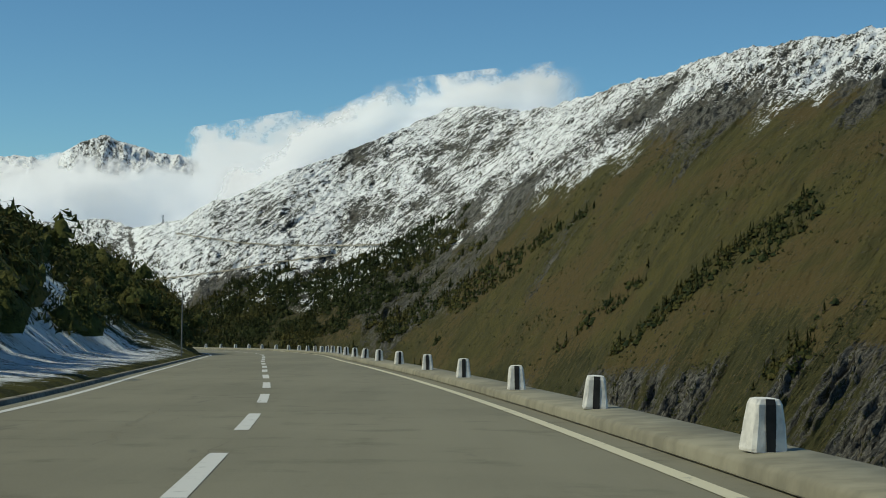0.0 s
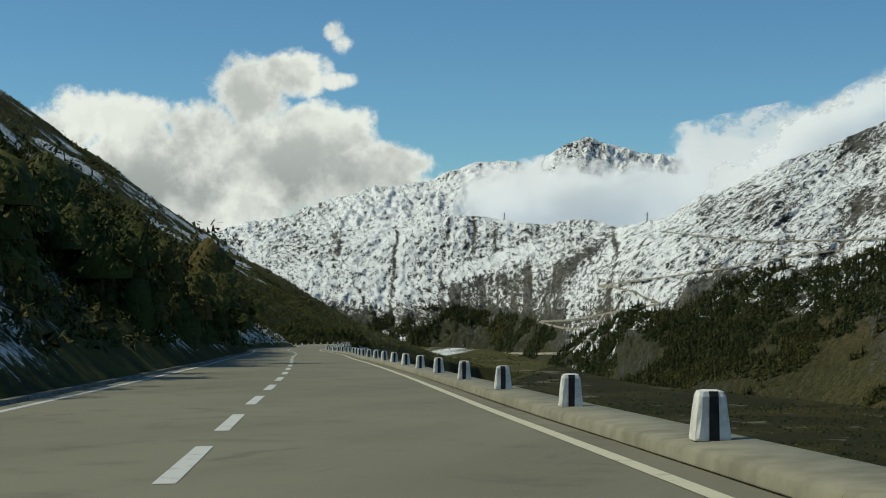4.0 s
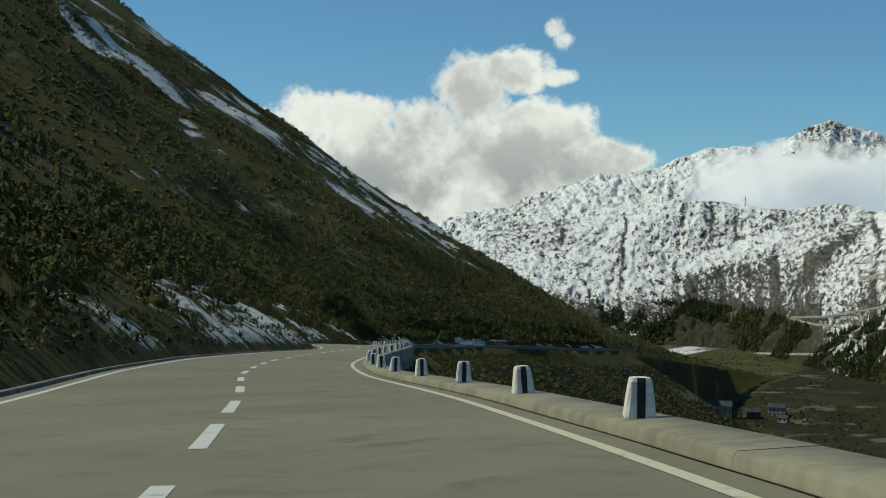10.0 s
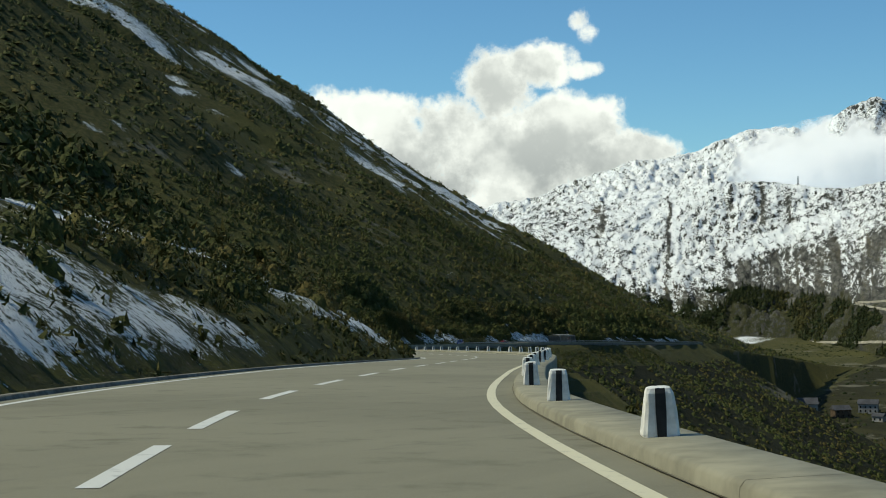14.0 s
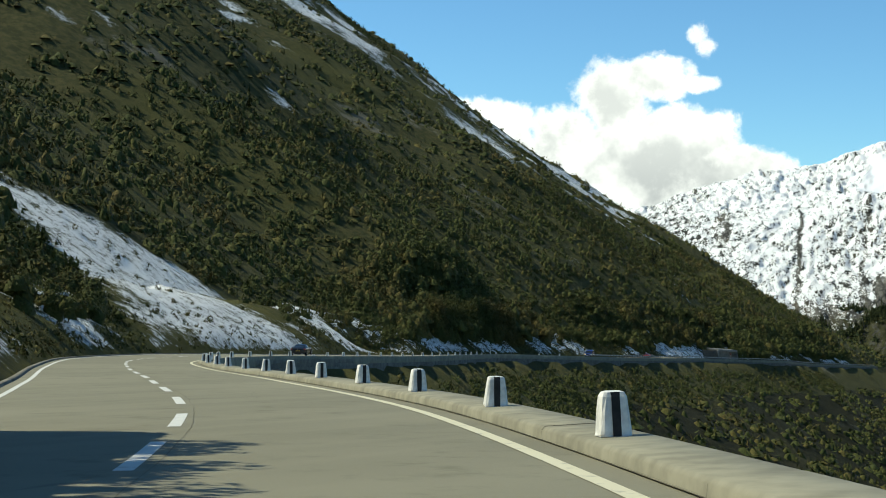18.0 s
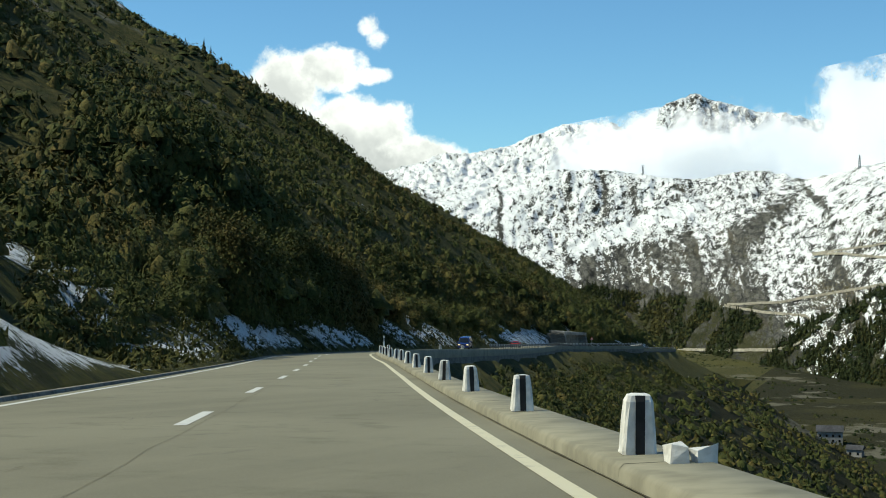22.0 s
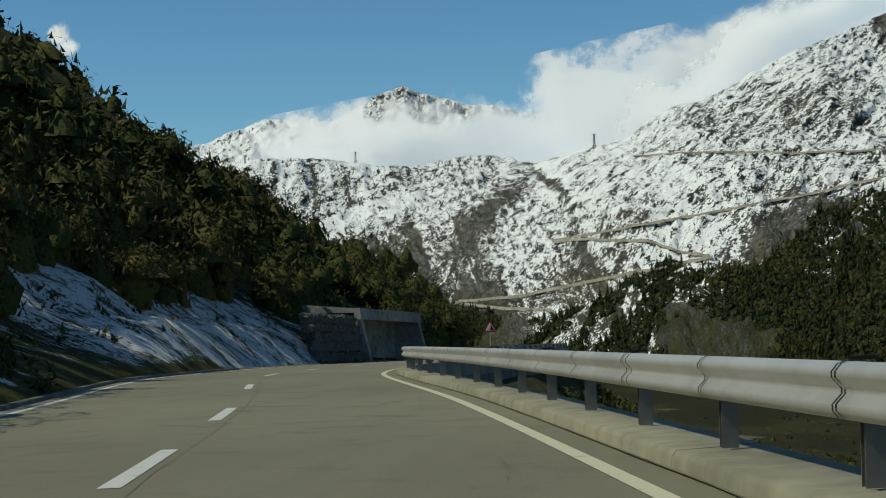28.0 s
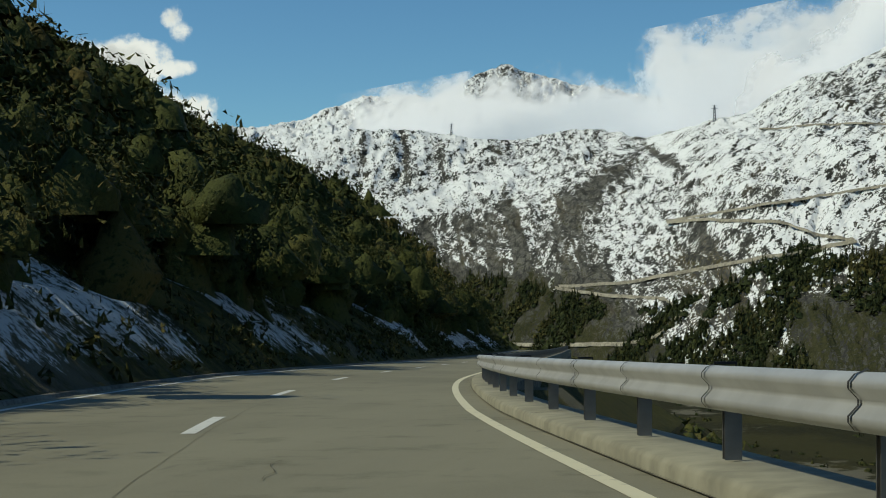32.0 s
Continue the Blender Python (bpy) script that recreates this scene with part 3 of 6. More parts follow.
gx, gy = axis(-760, 120, 4.0, -2600, 4200), axis(-60, 1620, 4.0, -3000, 4300)
mx, my = np.meshgrid(gx, gy)
gz, gu, gs = ground_height(mx.ravel(), my.ravel(), True)
ground = mesh_object("ground", np.stack([mx.ravel(), my.ravel(), gz], 1), grid_faces(len(gy), len(gx)), MAT["slope"], True)
cover_map = ground.data.attributes.new("snow", "FLOAT", "POINT")
cover_map.data.foreach_set("value", (0.68 * snow_cover(mx.ravel(), my.ravel(), gu, gs)).astype(np.float32))
ground.data.materials.append(MAT["valley"])
face_u = gu.reshape(len(gy), len(gx))[:-1, :-1].ravel()
ground.data.polygons.foreach_set("material_index", (face_u > 14).astype(np.int32))
tagged(ground, "steep heath hillside with patches of fresh snow", "hillside", kind="structure")


class Range:
    """A mountain side seen from an eye: foot, shoulder and skyline, knot by knot over the azimuth in degrees (anticlockwise from +y)."""

    def __init__(self, name, eye, az, foot, shoulder, top, na, nv, mat, rough, seed, size, crest, skew, lie, jag=0.16):
        order = np.argsort(az)
        az = np.array(az, float)[order]
        fd, fz, sd, sz, td, te = [np.array(v, float)[order] for v in (*foot, *shoulder, *top)]
        a = np.linspace(az[0], az[-1], na)
        fd, fz, sd, sz, td, te = [np.interp(a, az, v) for v in (fd, fz, sd, sz, td, te)]
        te = te + jag * (value_noise(a, a * 0 + seed, 1.5, seed + 21, 6, 0.62) * 1.3 - 0.1)
        tz = np.tan(np.radians(te)) * td
        v = np.linspace(0, 1.08, nv)[:, None]
        lo, hi, over = np.clip(v / 0.45, 0, 1), np.clip((v - 0.45) / 0.55, 0, 1), np.clip(v - 1, 0, 1)
        dist = fd + (sd - fd) * lo + (td - sd) * hi + over * 4000
        z = fz + (sz - fz) * lo + (tz - sz) * hi - over * 1500
        px = np.broadcast_to(np.radians(a) * np.mean(td), z.shape)
        lean = np.interp(a, *skew)
        n1 = value_noise(px.ravel(), (dist * 0.5 + z).ravel(), size, seed, 5, 0.55).reshape(z.shape)
        fu, fw = px + lean * z + n1 * size * 0.10, z + dist * 0.35
        r1, r2 = [value_noise(fu.ravel(), (fw * k).ravel(), size * q, seed + o, 4, 0.55).reshape(z.shape) for k, q, o in ((0.22, 0.26, 5), (0.35, 0.085, 8))]
        n3 = value_noise(px.ravel(), fw.ravel() * 0.7, size * 0.045, seed + 9, 3, 0.65).reshape(z.shape)
        sharp = 1 - np.abs(r1) * 2.4
        blade = 1 - np.abs(r2) * 2.4
        maps = lie(a[None] + 0 * z, z + eye[2], n1, r1, r2)
        soft = 1 - 0.85 * np.clip(maps["turf"], 0, 1)
        calm = np.clip(v * 8, 0, 1) * np.where(hi + over > 0.93, crest, 1.0)
        amp = rough * np.mean(td)
        dist = dist - amp * ((sharp * 0.6 + blade * 0.45 + n3 * 0.5) * soft + n1 * 0.45) * calm
        z = z + amp * (n1 * 0.3 + (sharp * 0.1 + blade * 0.14 + n3 * 0.28) * soft) * calm
        x, y = eye[0] - np.sin(np.radians(a)) * dist, eye[1] + np.cos(np.radians(a)) * dist
        self.eye, self.a, self.pos = eye, a, np.stack([x, y, z + eye[2]], -1)
        self.el = np.degrees(np.arctan2(z, dist))
        du, dv = np.gradient(self.pos, axis=1), np.gradient(self.pos, axis=0)
        nor = np.cross(dv, du)
        up = np.abs(nor[..., 2]) / (np.linalg.norm(nor, axis=-1) + 1e-9)
        maps["snow"] = maps["snow"] + (up - np.median(up)) * 0.25 * np.clip(maps["snow"] * 2, 0, 1)
        self.ob = mesh_object(name, self.pos.reshape(-1, 3), grid_faces(nv, na), mat, False)
        for key in ("snow", "turf", "heath"):
            self.ob.data.attributes.new(key, "FLOAT", "POINT").data.foreach_set("value", maps[key].astype(np.float32).ravel())
        flow = np.stack([fu, fw, 0 * fu], -1).astype(np.float32)
        self.ob.data.attributes.new("flow", "FLOAT_VECTOR", "POINT").data.foreach_set("vector", flow.ravel())

    def at(self, az, el):
        """The place on the side at an azimuth and an elevation."""
        k = int(np.clip(np.interp(az, self.a, np.arange(len(self.a))), 0, len(self.a) - 1))
        col = np.maximum.accumulate(self.el[:, k])
        j = min(int(np.searchsorted(col, el)), len(col) - 1)
        return self.pos[j, k]

    def scatter(self, n, rng, inside):
        """Random places; inside(x, y, z, az) keeps those wanted."""
        i, j = rng.integers(0, self.pos.shape[0] - 1, n), rng.integers(0, self.pos.shape[1] - 1, n)
        f, g = rng.random((n, 1)), rng.random((n, 1))
        p = (self.pos[i, j] * (1 - f) + self.pos[i + 1, j] * f) * (1 - g) + (self.pos[i, j + 1] * (1 - f) + self.pos[i + 1, j + 1] * f) * g
        return p[inside(p[:, 0], p[:, 1], p[:, 2], self.a[j])]


EYE_A = (-100, 340, -20)


def lie_high(az, z, n1, r1, r2):
    snow = 0.66 + n1 * 0.3 + r1 * 0.2 - np.clip(1 - np.abs(az - 11.5) / 1.2, 0, 1) * np.clip((z - 200) / 120, 0, 1) * 0.08
    return {"snow": snow, "turf": 0 * z, "heath": 0 * z}


# upper edge of the dark wood on the far valley side: azimuth and height
WOOD_AZ = [-12, -6, -3.5, -1, 0.5, 2.9, 4.9, 5.9, 7, 8.7, 9.5, 11, 12.3, 13.5, 17, 20]
WOOD_TOP = [60, 90, 60, 15, -10, -8, -15, -48, -74, -68, -76, -108, -112, -98, -88, -88]


def lie_wall(az, z, n1, r1, r2):
    """Snow, grass and heath over the mountain wall by azimuth and height."""
    line = np.interp(az, [-30, -21, -18.4, -15.2, -12.7, -9.8, -6.7, -2.6, 0.8, 4.1, 6, 8, 10, 13, 15, 20, 30], [205, 194, 184, 176, 146, 122, 80, -30, -80, -90, -95, -100, -110, -118, -120, -120, -90])
    high = np.clip((z - line + n1 * 70 + r1 * 60) / 100 + 0.5, 0, 1)
    snow = high * (np.interp(az, [-30, -4, 4, 9, 12, 17, 30], [0.50, 0.53, 0.56, 0.56, 0.54, 0.60, 0.72]) + n1 * 0.14 + r1 * 0.20)
    crags = value_noise(az * 44 + z * 0.35, z * 1.1, 60, 15, 5, 0.62)
    snow = snow - 0.75 * np.clip(crags - 0.05, 0, 0.5) * np.clip((11 - az) / 3, 0.3, 1)
    # the fluted face, its snow ledge and the brown cliffs under it
    face = np.clip((az - 12.6) / 0.5, 0, 1) * np.clip((17.0 - az) / 0.4, 0, 1) * np.clip((z - 5) / 25, 0, 1)
    flute = value_noise(az * 100, z * 0.12, 17, 33, 3, 0.6)
    snow = snow + face * (0.55 * flute - 0.03)
    ledge = np.exp(-(((z + 34 - (16.5 - az) * 17) + n1 * 20) / 13) ** 2) * np.clip((az - 12.8) / 0.4, 0, 1) * np.clip((17.2 - az) / 0.5, 0, 1)
    snow = snow + 0.28 * ledge
    under = np.clip((-32 - z + (16.5 - az) * 8 + n1 * 25) / 16, 0, 1) * np.clip((az - 11.2) / 0.8, 0, 1) * np.clip((17.4 - az) / 0.6, 0, 1)
    snow = snow - under * (0.30 + 0.6 * np.clip(flute, -0.3, 0.4))
    # couloirs: dark ones and the white one with ice in it
    for a0, wide, depth in ((18.95, 0.11, 0.5), (16.98, 0.12, 0.55), (16.74, 0.09, -0.45), (18.72, 0.08, -0.35), (13.5, 0.09, 0.5), (9.95, 0.12, 0.5), (21.3, 0.16, 0.35), (9.72, 0.08, -0.35), (14.3, 0.06, -0.3), (15.1, 0.06, -0.3)):
        off = np.exp(-((az - a0 + n1 * 0.3 + r2 * 0.22 + (z - 40) * 0.0008) / wide) ** 2) * np.clip(0.75 + r1 * 1.2 + crags, 0.15, 1.1)
        snow = snow - depth * off * np.clip((85 - z) / 40, 0, 1)
    cliff = np.exp(-((az - 10.3 - (48 - z) * 0.022 + n1 * 0.3) / 0.42) ** 2) * np.clip((50 - z) / 30, 0, 1) * np.clip((z + 75) / 30, 0, 1)
    snow = snow - 0.5 * cliff * (0.7 + r2)
    snow = snow - 0.30 * np.clip((-72 - z + n1 * 40 + r1 * 20) / 35, 0, 1) * np.clip((az - 10.5) / 1.5, 0, 1)
    snow = snow * np.clip(1 - (np.interp(az, WOOD_AZ, WOOD_TOP) - np.interp(az, [4.5, 6.5], [40, 10]) - z + n1 * 40) / 24, np.where(az > 9.5, 1, 0), 1)
    turf = np.where(az < -1, np.clip((line - 20 - z + n1 * 80 + r1 * 70 + r2 * 25) / 60, 0, 1), np.clip((-25 - z + n1 * 60) / 40, 0, 1) * np.clip((13 - az) / 2, 0, 1) * np.interp(az, [4, 7], [0.9, 0.5]))
    # bare rock band under the snow line and the crags over the valley floor
    band = np.clip(1 - np.abs(z - line + 8) / 30, 0, 1) * np.clip((-6 - az) / 3, 0, 1) * np.clip(0.6 + r2 * 1.6, 0, 1)
    crag_top = np.interp(az, [-30, -26, -20, -14, -9, -5], [-28, -40, -58, -80, -105, -150])
    crag = np.clip((crag_top - z + n1 * 30) / 14, 0, 1) * np.clip(0.5 + r1 * 2.5, 0, 1) * (az < -4)
    heath = np.interp(az, [-10, -5, 0, 3], [0.1, 0.3, 0.5, 0.7]) * np.clip((np.interp(az, [-12, -8, -6, -3.5, -1, 2.5, 5, 7, 9.5, 11], [-30, 10, 60, 45, 12, -10, -18, -75, -80, -120]) - z + n1 * 25) / 25, 0, 1)
    heath = np.maximum(heath, np.clip((az - 11) / 2, 0, 1) * np.clip((-92 - z + n1 * 60 + r1 * 50) / 30, 0, 1) * 0.7)
    heath = np.maximum(heath, np.where(az < -4, np.clip((crag_top + 25 - z) / 20, 0, 1) * np.clip(0.45 - r1 * 2, 0, 0.7), 0))
    return {"snow": snow, "turf": turf * (1 - crag) * (1 - 0.8 * band), "heath": heath}


massif = Range("mountain_peak", EYE_A, [40, 30, 25.7, 23.6, 21.7, 20, 18.7, 17.5, 16, 14.6, 13.8, 12.8, 12.1, 11.5, 10.85, 9.6, 8, 4, 0],
               ([3400] * 19, [-60] * 19), ([4000] * 19, [40, 40, 60, 80, 110, 130, 140, 150, 160, 160, 160, 165, 175, 180, 170, 150, 140, 120, 100]),
               ([4500] * 19, [0.5, 0.7, 1.46, 1.9, 2.56, 3.21, 3.22, 3.6, 4.08, 4.3, 4.09, 4.58, 5.0, 5.25, 4.93, 4.55, 4.3, 3.6, 3.0]),
               600, 100, MAT["peak"], 0.0075, 3, 300, 0.4, ([0, 40], [0, 0]), lie_high)
tagged(massif.ob, "distant snow-covered mountain with a rocky summit", "mountain", kind="structure")
WALL = [(40, 2550, 2900, -40, 3250, 0.5), (25, 2450, 2800, -15, 3050, 0.95), (22.3, 2420, 2740, 10, 2950, 1.5), (19, 2400, 2680, 30, 2880, 1.97), (17.2, 2350, 2600, 0, 2760, 2.17), (15, 2300, 2520, -5, 2720, 2.08),
        (13.5, 2120, 2400, -20, 2680, 1.98), (12.5, 1960, 2300, -30, 2660, 1.95), (11, 1800, 2150, -40, 2600, 2.13), (10, 1720, 2100, -20, 2520, 1.8), (9.2, 1650, 2050, 0, 2400, 1.88), (8, 1600, 2020, 15, 2380, 2.1),
        (6.7, 1560, 2010, 35, 2370, 2.85), (5, 1520, 2020, 50, 2350, 3.55), (3.3, 1480, 2040, 70, 2350, 4.45), (0.7, 1420, 2050, 80, 2450, 5.4), (-1.1, 1370, 2000, 95, 2520, 6.1), (-3.3, 1300, 1950, 110, 2560, 7.2), (-5, 1200, 1820, 110, 2400, 7.36),
        (-6.7, 1100, 1680, 110, 2300, 7.14), (-8.4, 1000, 1560, 110, 2150, 7.5), (-10.3, 900, 1430, 110, 2020, 8.1), (-12, 850, 1350, 112, 1920, 8.7), (-14.3, 780, 1250, 115, 1800, 9.2), (-15.9, 730, 1190, 118, 1680, 10.0), (-17.8, 680, 1130, 120, 1550, 10.4),
        (-21.3, 600, 1050, 120, 1450, 11.0), (-30, 500, 950, 120, 1350, 12.0), (-45, 480, 900, 120, 1300, 12.0)]
wall_az, foot_d, mid_d, mid_z, top_d, top_el = [list(v) for v in zip(*WALL)]
valley_side = Range("mountain_wall", EYE_A, wall_az, (foot_d, [-135] * len(WALL)), (mid_d, mid_z), (top_d, top_el),
                    1300, 210, MAT["far"], 0.0062, 11, 230, 0.6, ([-30, 3, 8, 11, 40], [0.9, 1.0, 0.8, 0.0, 0.0]), lie_wall)
tagged(valley_side.ob, "rocky mountainside under new snow, brown grass lower down", "mountain", kind="structure")

# ---- cloud bank lying against the mountains ----
def cloud_sheet(name, label, az0, az1, dist, lo, hi, na=60, nv=16):
    a, v = np.meshgrid(np.linspace(az0, az1, na), np.linspace(0, 1, nv))
    d = np.interp(a, *dist) + 60 * np.sin(v * math.pi)
    l, h = np.interp(a, *lo), np.interp(a, *hi)
    z = np.tan(np.radians(l + (h - l) * v)) * d
    p = np.stack([EYE_A[0] - np.sin(np.radians(a)) * d, EYE_A[1] + np.cos(np.radians(a)) * d, EYE_A[2] + z], -1)
    m, n, shader = material(name, 1.0, 0.0)
    uv = n.add("ShaderNodeAttribute", attribute_name="rise").outputs["Fac"]
    xyz = object_xyz(n)
    n1, n2 = n.noise(xyz, 0.0035, 6.0, 0.6, dist=0.6), n.noise(xyz, 0.016, 5.0, 0.6)
    ragged = n.math("ADD", uv, n.math("ADD", n.math("MULTIPLY", n.math("SUBTRACT", n1, 0.5), 1.0), n.math("MULTIPLY", n.math("SUBTRACT", n2, 0.5), 0.55)))
    alpha = n.math("MULTIPLY", n.step(ragged, 1.0, 0.74), n.step(ragged, -0.02, 0.24))
    ends = n.add("ShaderNodeAttribute", attribute_name="side").outputs["Fac"]
    alpha = n.math("MULTIPLY", alpha, n.step(n.math("ADD", ends, n.math("MULTIPLY", n.math("SUBTRACT", n1, 0.5), 0.35)), 0.03, 0.22), clamp=True)
    n.link(n.mix(n.step(n1, 0.35, 0.65), (0.72, 0.73, 0.75), (0.9, 0.9, 0.9)), shader.inputs["Base Color"])
    n.link(n.math("MULTIPLY", alpha, 0.97), shader.inputs["Alpha"])
    # added glow brightens the sheet; its grey-to-white shading is painted by height and noise
    glow_shading = n.step(n.math("ADD", n.math("MULTIPLY", uv, 0.5), n.noise(xyz, 0.0045, 5.0, 0.55)), 0.55, 0.9)
    n.link(n.mix(glow_shading, (0.52, 0.56, 0.60), (1, 1, 1)), shader.inputs["Emission Color"])
    shader.inputs["Emission Strength"].default_value = 0.68
    ob = mesh_object(name, p.reshape(-1, 3), grid_faces(nv, na), m, True)
    for key, value in (("rise", v), ("side", 1 - np.abs(np.linspace(-1, 1, na))[None] + 0 * v)):
        ob.data.attributes.new(key, "FLOAT", "POINT").data.foreach_set("value", value.astype(np.float32).ravel())
    return tagged(ob, label, "cloud", kind="structure")


BANK_LO = ([-7.2, -0.91, 2.27, 4.4, 7.55, 11.71, 14.83, 17.95], [5.61, 4.69, 2.57, 0.85, -0.34, -0.27, 0.18, 0.83])
BANK_HI = ([-7.27, -0.98, 2.82, 7.0, 9.5, 10.6, 11.43, 12.79, 17.92], [9.0, 8.2, 6.7, 5.9, 5.4, 4.95, 4.5, 4.6, 3.65])
cloud_sheet("cloud_bank", "low white cloud bank hanging over the pass", 17.6, -1.5, ([-7, 17], [3700, 3700]), BANK_LO, BANK_HI)
cloud_sheet("cloud_bank", "white cloud drifting along the snowy ridge", 7.6, -9, ([-7, 9], [2800, 2900]), BANK_LO, ([-7.27, -0.98, 2.82, 5.0, 7.6], [9.0, 8.2, 6.4, 5.1, 3.6]))


def bank_push(s):
    """How far the bank stands back for the lay-by and the niche."""
    return np.interp(s, [1138, 1150, 1168.5, 1169.5, 1183.5, 1184.5, 1196], [0, 1.9, 1.7, 5.2, 5.2, 0.9, 0])


# ---- road markings, kerbs and parapet ----
edge_line = ribbon("edge_line", stations, [(e - 0.065, 0.009), (e + 0.065, 0.009)], MAT["edge"])
tagged(edge_line, "worn yellowish white edge line on the asphalt", "road marking", kind="structure")
left_line = tagged(new("left_edge_line"), "white edge line along the hillside, broken before the lay-by", "road marking", kind="structure")
for a, b in [(S0, 1129.0)] + [(q, q + 1.5) for q in np.arange(1130.0, 1196.0, 3.0)] + [(1197.0, S1 - 1)]:
    ss = np.arange(a, b + 0.1, 1.5)
    ll = edge(ss) - 2 * LANE
    ribbon("line_stretch", ss, [(ll - 0.06, 0.006), (ll + 0.06, 0.006)], MAT["white"], parent=left_line)


def fill(anchors, pitch):
    """Places between known ones, evenly spread at about that pitch."""
    out = []
    for a, b in zip(anchors, anchors[1:]):
        n = max(1, round((b - a) / pitch))
        out += [a + (b - a) * k / n for k in range(n)]
    return out + [anchors[-1]]


DASHES = fill([-22.6, 7.9, 14.0, 20.2, 26.2, 50.5, 57.2, 63.1, 68.4, 87.0, 92.4, 98.5, 104.6, 128.6, 134.2, 141.3, 147.6, 164.3, 169.6, 175.5, 181.5, 279.2, 285.3, 291.5, 297.8, 321.2, 328.7, 335.2, 357.0, 362.7, 368.7, 398.6, 404.0, 410.4,
               437.0, 443.7, 450.0, 455.2, 473.4, 479.6, 485.3, 491.1, 510.8, 517.0, 523.2, 548.1, 553.3, 559.5, 565.6, 665.9, 671.9, 678.3, 684.3, 705.4, 711.2, 717.7, 724.0, 742.0, 747.8, 754.4, 782.4, 788.8, 794.2], 6.1)
DASHES += fill([823.0, 849.5, 865.5, 876.1, 886.5, 905.3, 916.9, 927.4, 937.8, 946.5, 954.5, 980.5, 991.2, 1002.0, 1093.0, 1100.7, 1111.9, 1134.0, 1143.8, 1152.0, 1173.4, 1182.2, 1194.5, 1215.6, 1228.7, 1238.5, 1252.8, 1263.2, 1300, 1400], 10.7)
centre_line = tagged(new("centre_line"), "white dashed centre line", "road marking", kind="structure")
for s in DASHES:
    ss = np.linspace(s, s + 3.2, 4)
    lat = edge(ss) - LANE
    dash = ribbon("dash", ss, [(lat - 0.07, 0.0235), (lat + 0.07, 0.0235)], MAT["white"], parent=centre_line)

fine_st = np.arange(S0 + 4, S1 - 6, 0.5)
zig = value_noise(fine_st, fine_st * 0, 1.6, 61, 4)
seam_st = fine_st[fine_st > 700]
zag = zig[fine_st > 700]
seam = ribbon("road_seam", seam_st, [(edge(seam_st) - LANE + 0.16 + 0.05 * zag, 0.0235), (edge(seam_st) - LANE + 0.164 + 0.05 * zag + 0.004 * np.abs(zag), 0.0235)], MAT["seam"])
tagged(seam, "dark crack along the middle of the asphalt", "road seam", kind="structure")
gutter = ribbon("gutter_joint", fine_st, [(edge(fine_st) + 0.33 + 0.015 * zig, 0.016), (edge(fine_st) + 0.347, 0.016)], MAT["seam"])
tagged(gutter, "dark dirty joint between asphalt and parapet", "road seam", kind="structure")
cracks = tagged(new("road_cracks"), "short dark cracks in the worn asphalt", "cracks", kind="structure")
for k in range(110):
    s, lat = RNG.uniform(0, 1260), RNG.uniform(-3.0, 1.2)
    ss = s + np.arange(0, RNG.uniform(1.5, 5), 0.25)
    way_off = np.cumsum(RNG.normal(0, 0.05, len(ss))) + lat
    ribbon("crack", ss, [(way_off, 0.0255), (way_off + RNG.uniform(0.004, 0.008), 0.0255)], MAT["seam"], parent=cracks)

parapet = tagged(new("parapet"), "low weathered concrete parapet ledge along the drop", "parapet", kind="structure")
retaining = tagged(ribbon("retaining_wall", stations, [(e + 0.93, 0.05), (e + 0.98, -1.0), (e + 1.3, -4.0), (e + 1.9, -9.0)], MAT["wall"]), "dark masonry retaining wall under the road", "wall", kind="structure")
stone_kinds = []
for k in range(4):
    bm = bmesh.new()
    for v in box(bm, -0.16, -0.5, -0.5, 0.06, 0.5, 0.5):
        v.co.x += RNG.normal(0, 0.02) if v.co.x > 0 else 0
        v.co.y += RNG.normal(0, 0.04)
        v.co.z += RNG.normal(0, 0.04)
    me = bpy.data.meshes.new("wall_stone")
    bm.to_mesh(me)
    bm.free()
    me.materials.append(MAT["masonry"])
    stone_kinds.append(me)
for row in range(6):
    s = 800.0 + 0.3 * (row % 2)
    while s < 836:
        wide = RNG.uniform(0.55, 1.0)
        down = 0.28 + row * 0.31
        ob = new("wall_stone", stone_kinds[int(RNG.integers(4))])
        ob.parent = retaining
        ob.matrix_basis = pose(*place(s + wide / 2, float(edge(s)) + 0.94 + 0.05 * down, -down), 0, 0, heading(s + wide / 2)) @ Matrix.Diagonal((1, wide * 0.95, 0.285, 1))
        s += wide
for s in np.arange(S0 + 2, S1 - 8, 5.2):
    ss = np.linspace(s, s + 5.195, 5)
    ee = edge(ss)
    wob = RNG.normal(0, 0.0015)
    prof = [(ee + 0.345, -0.05), (ee + 0.355, 0.09 + wob), (ee + 0.385, 0.125 + wob), (ee + 0.90, 0.15 + wob), (ee + 0.95, 0.115 + wob), (ee + 0.96, -0.6)]
    ribbon("ledge_block", ss, prof, MAT["ledge"], parent=parapet)

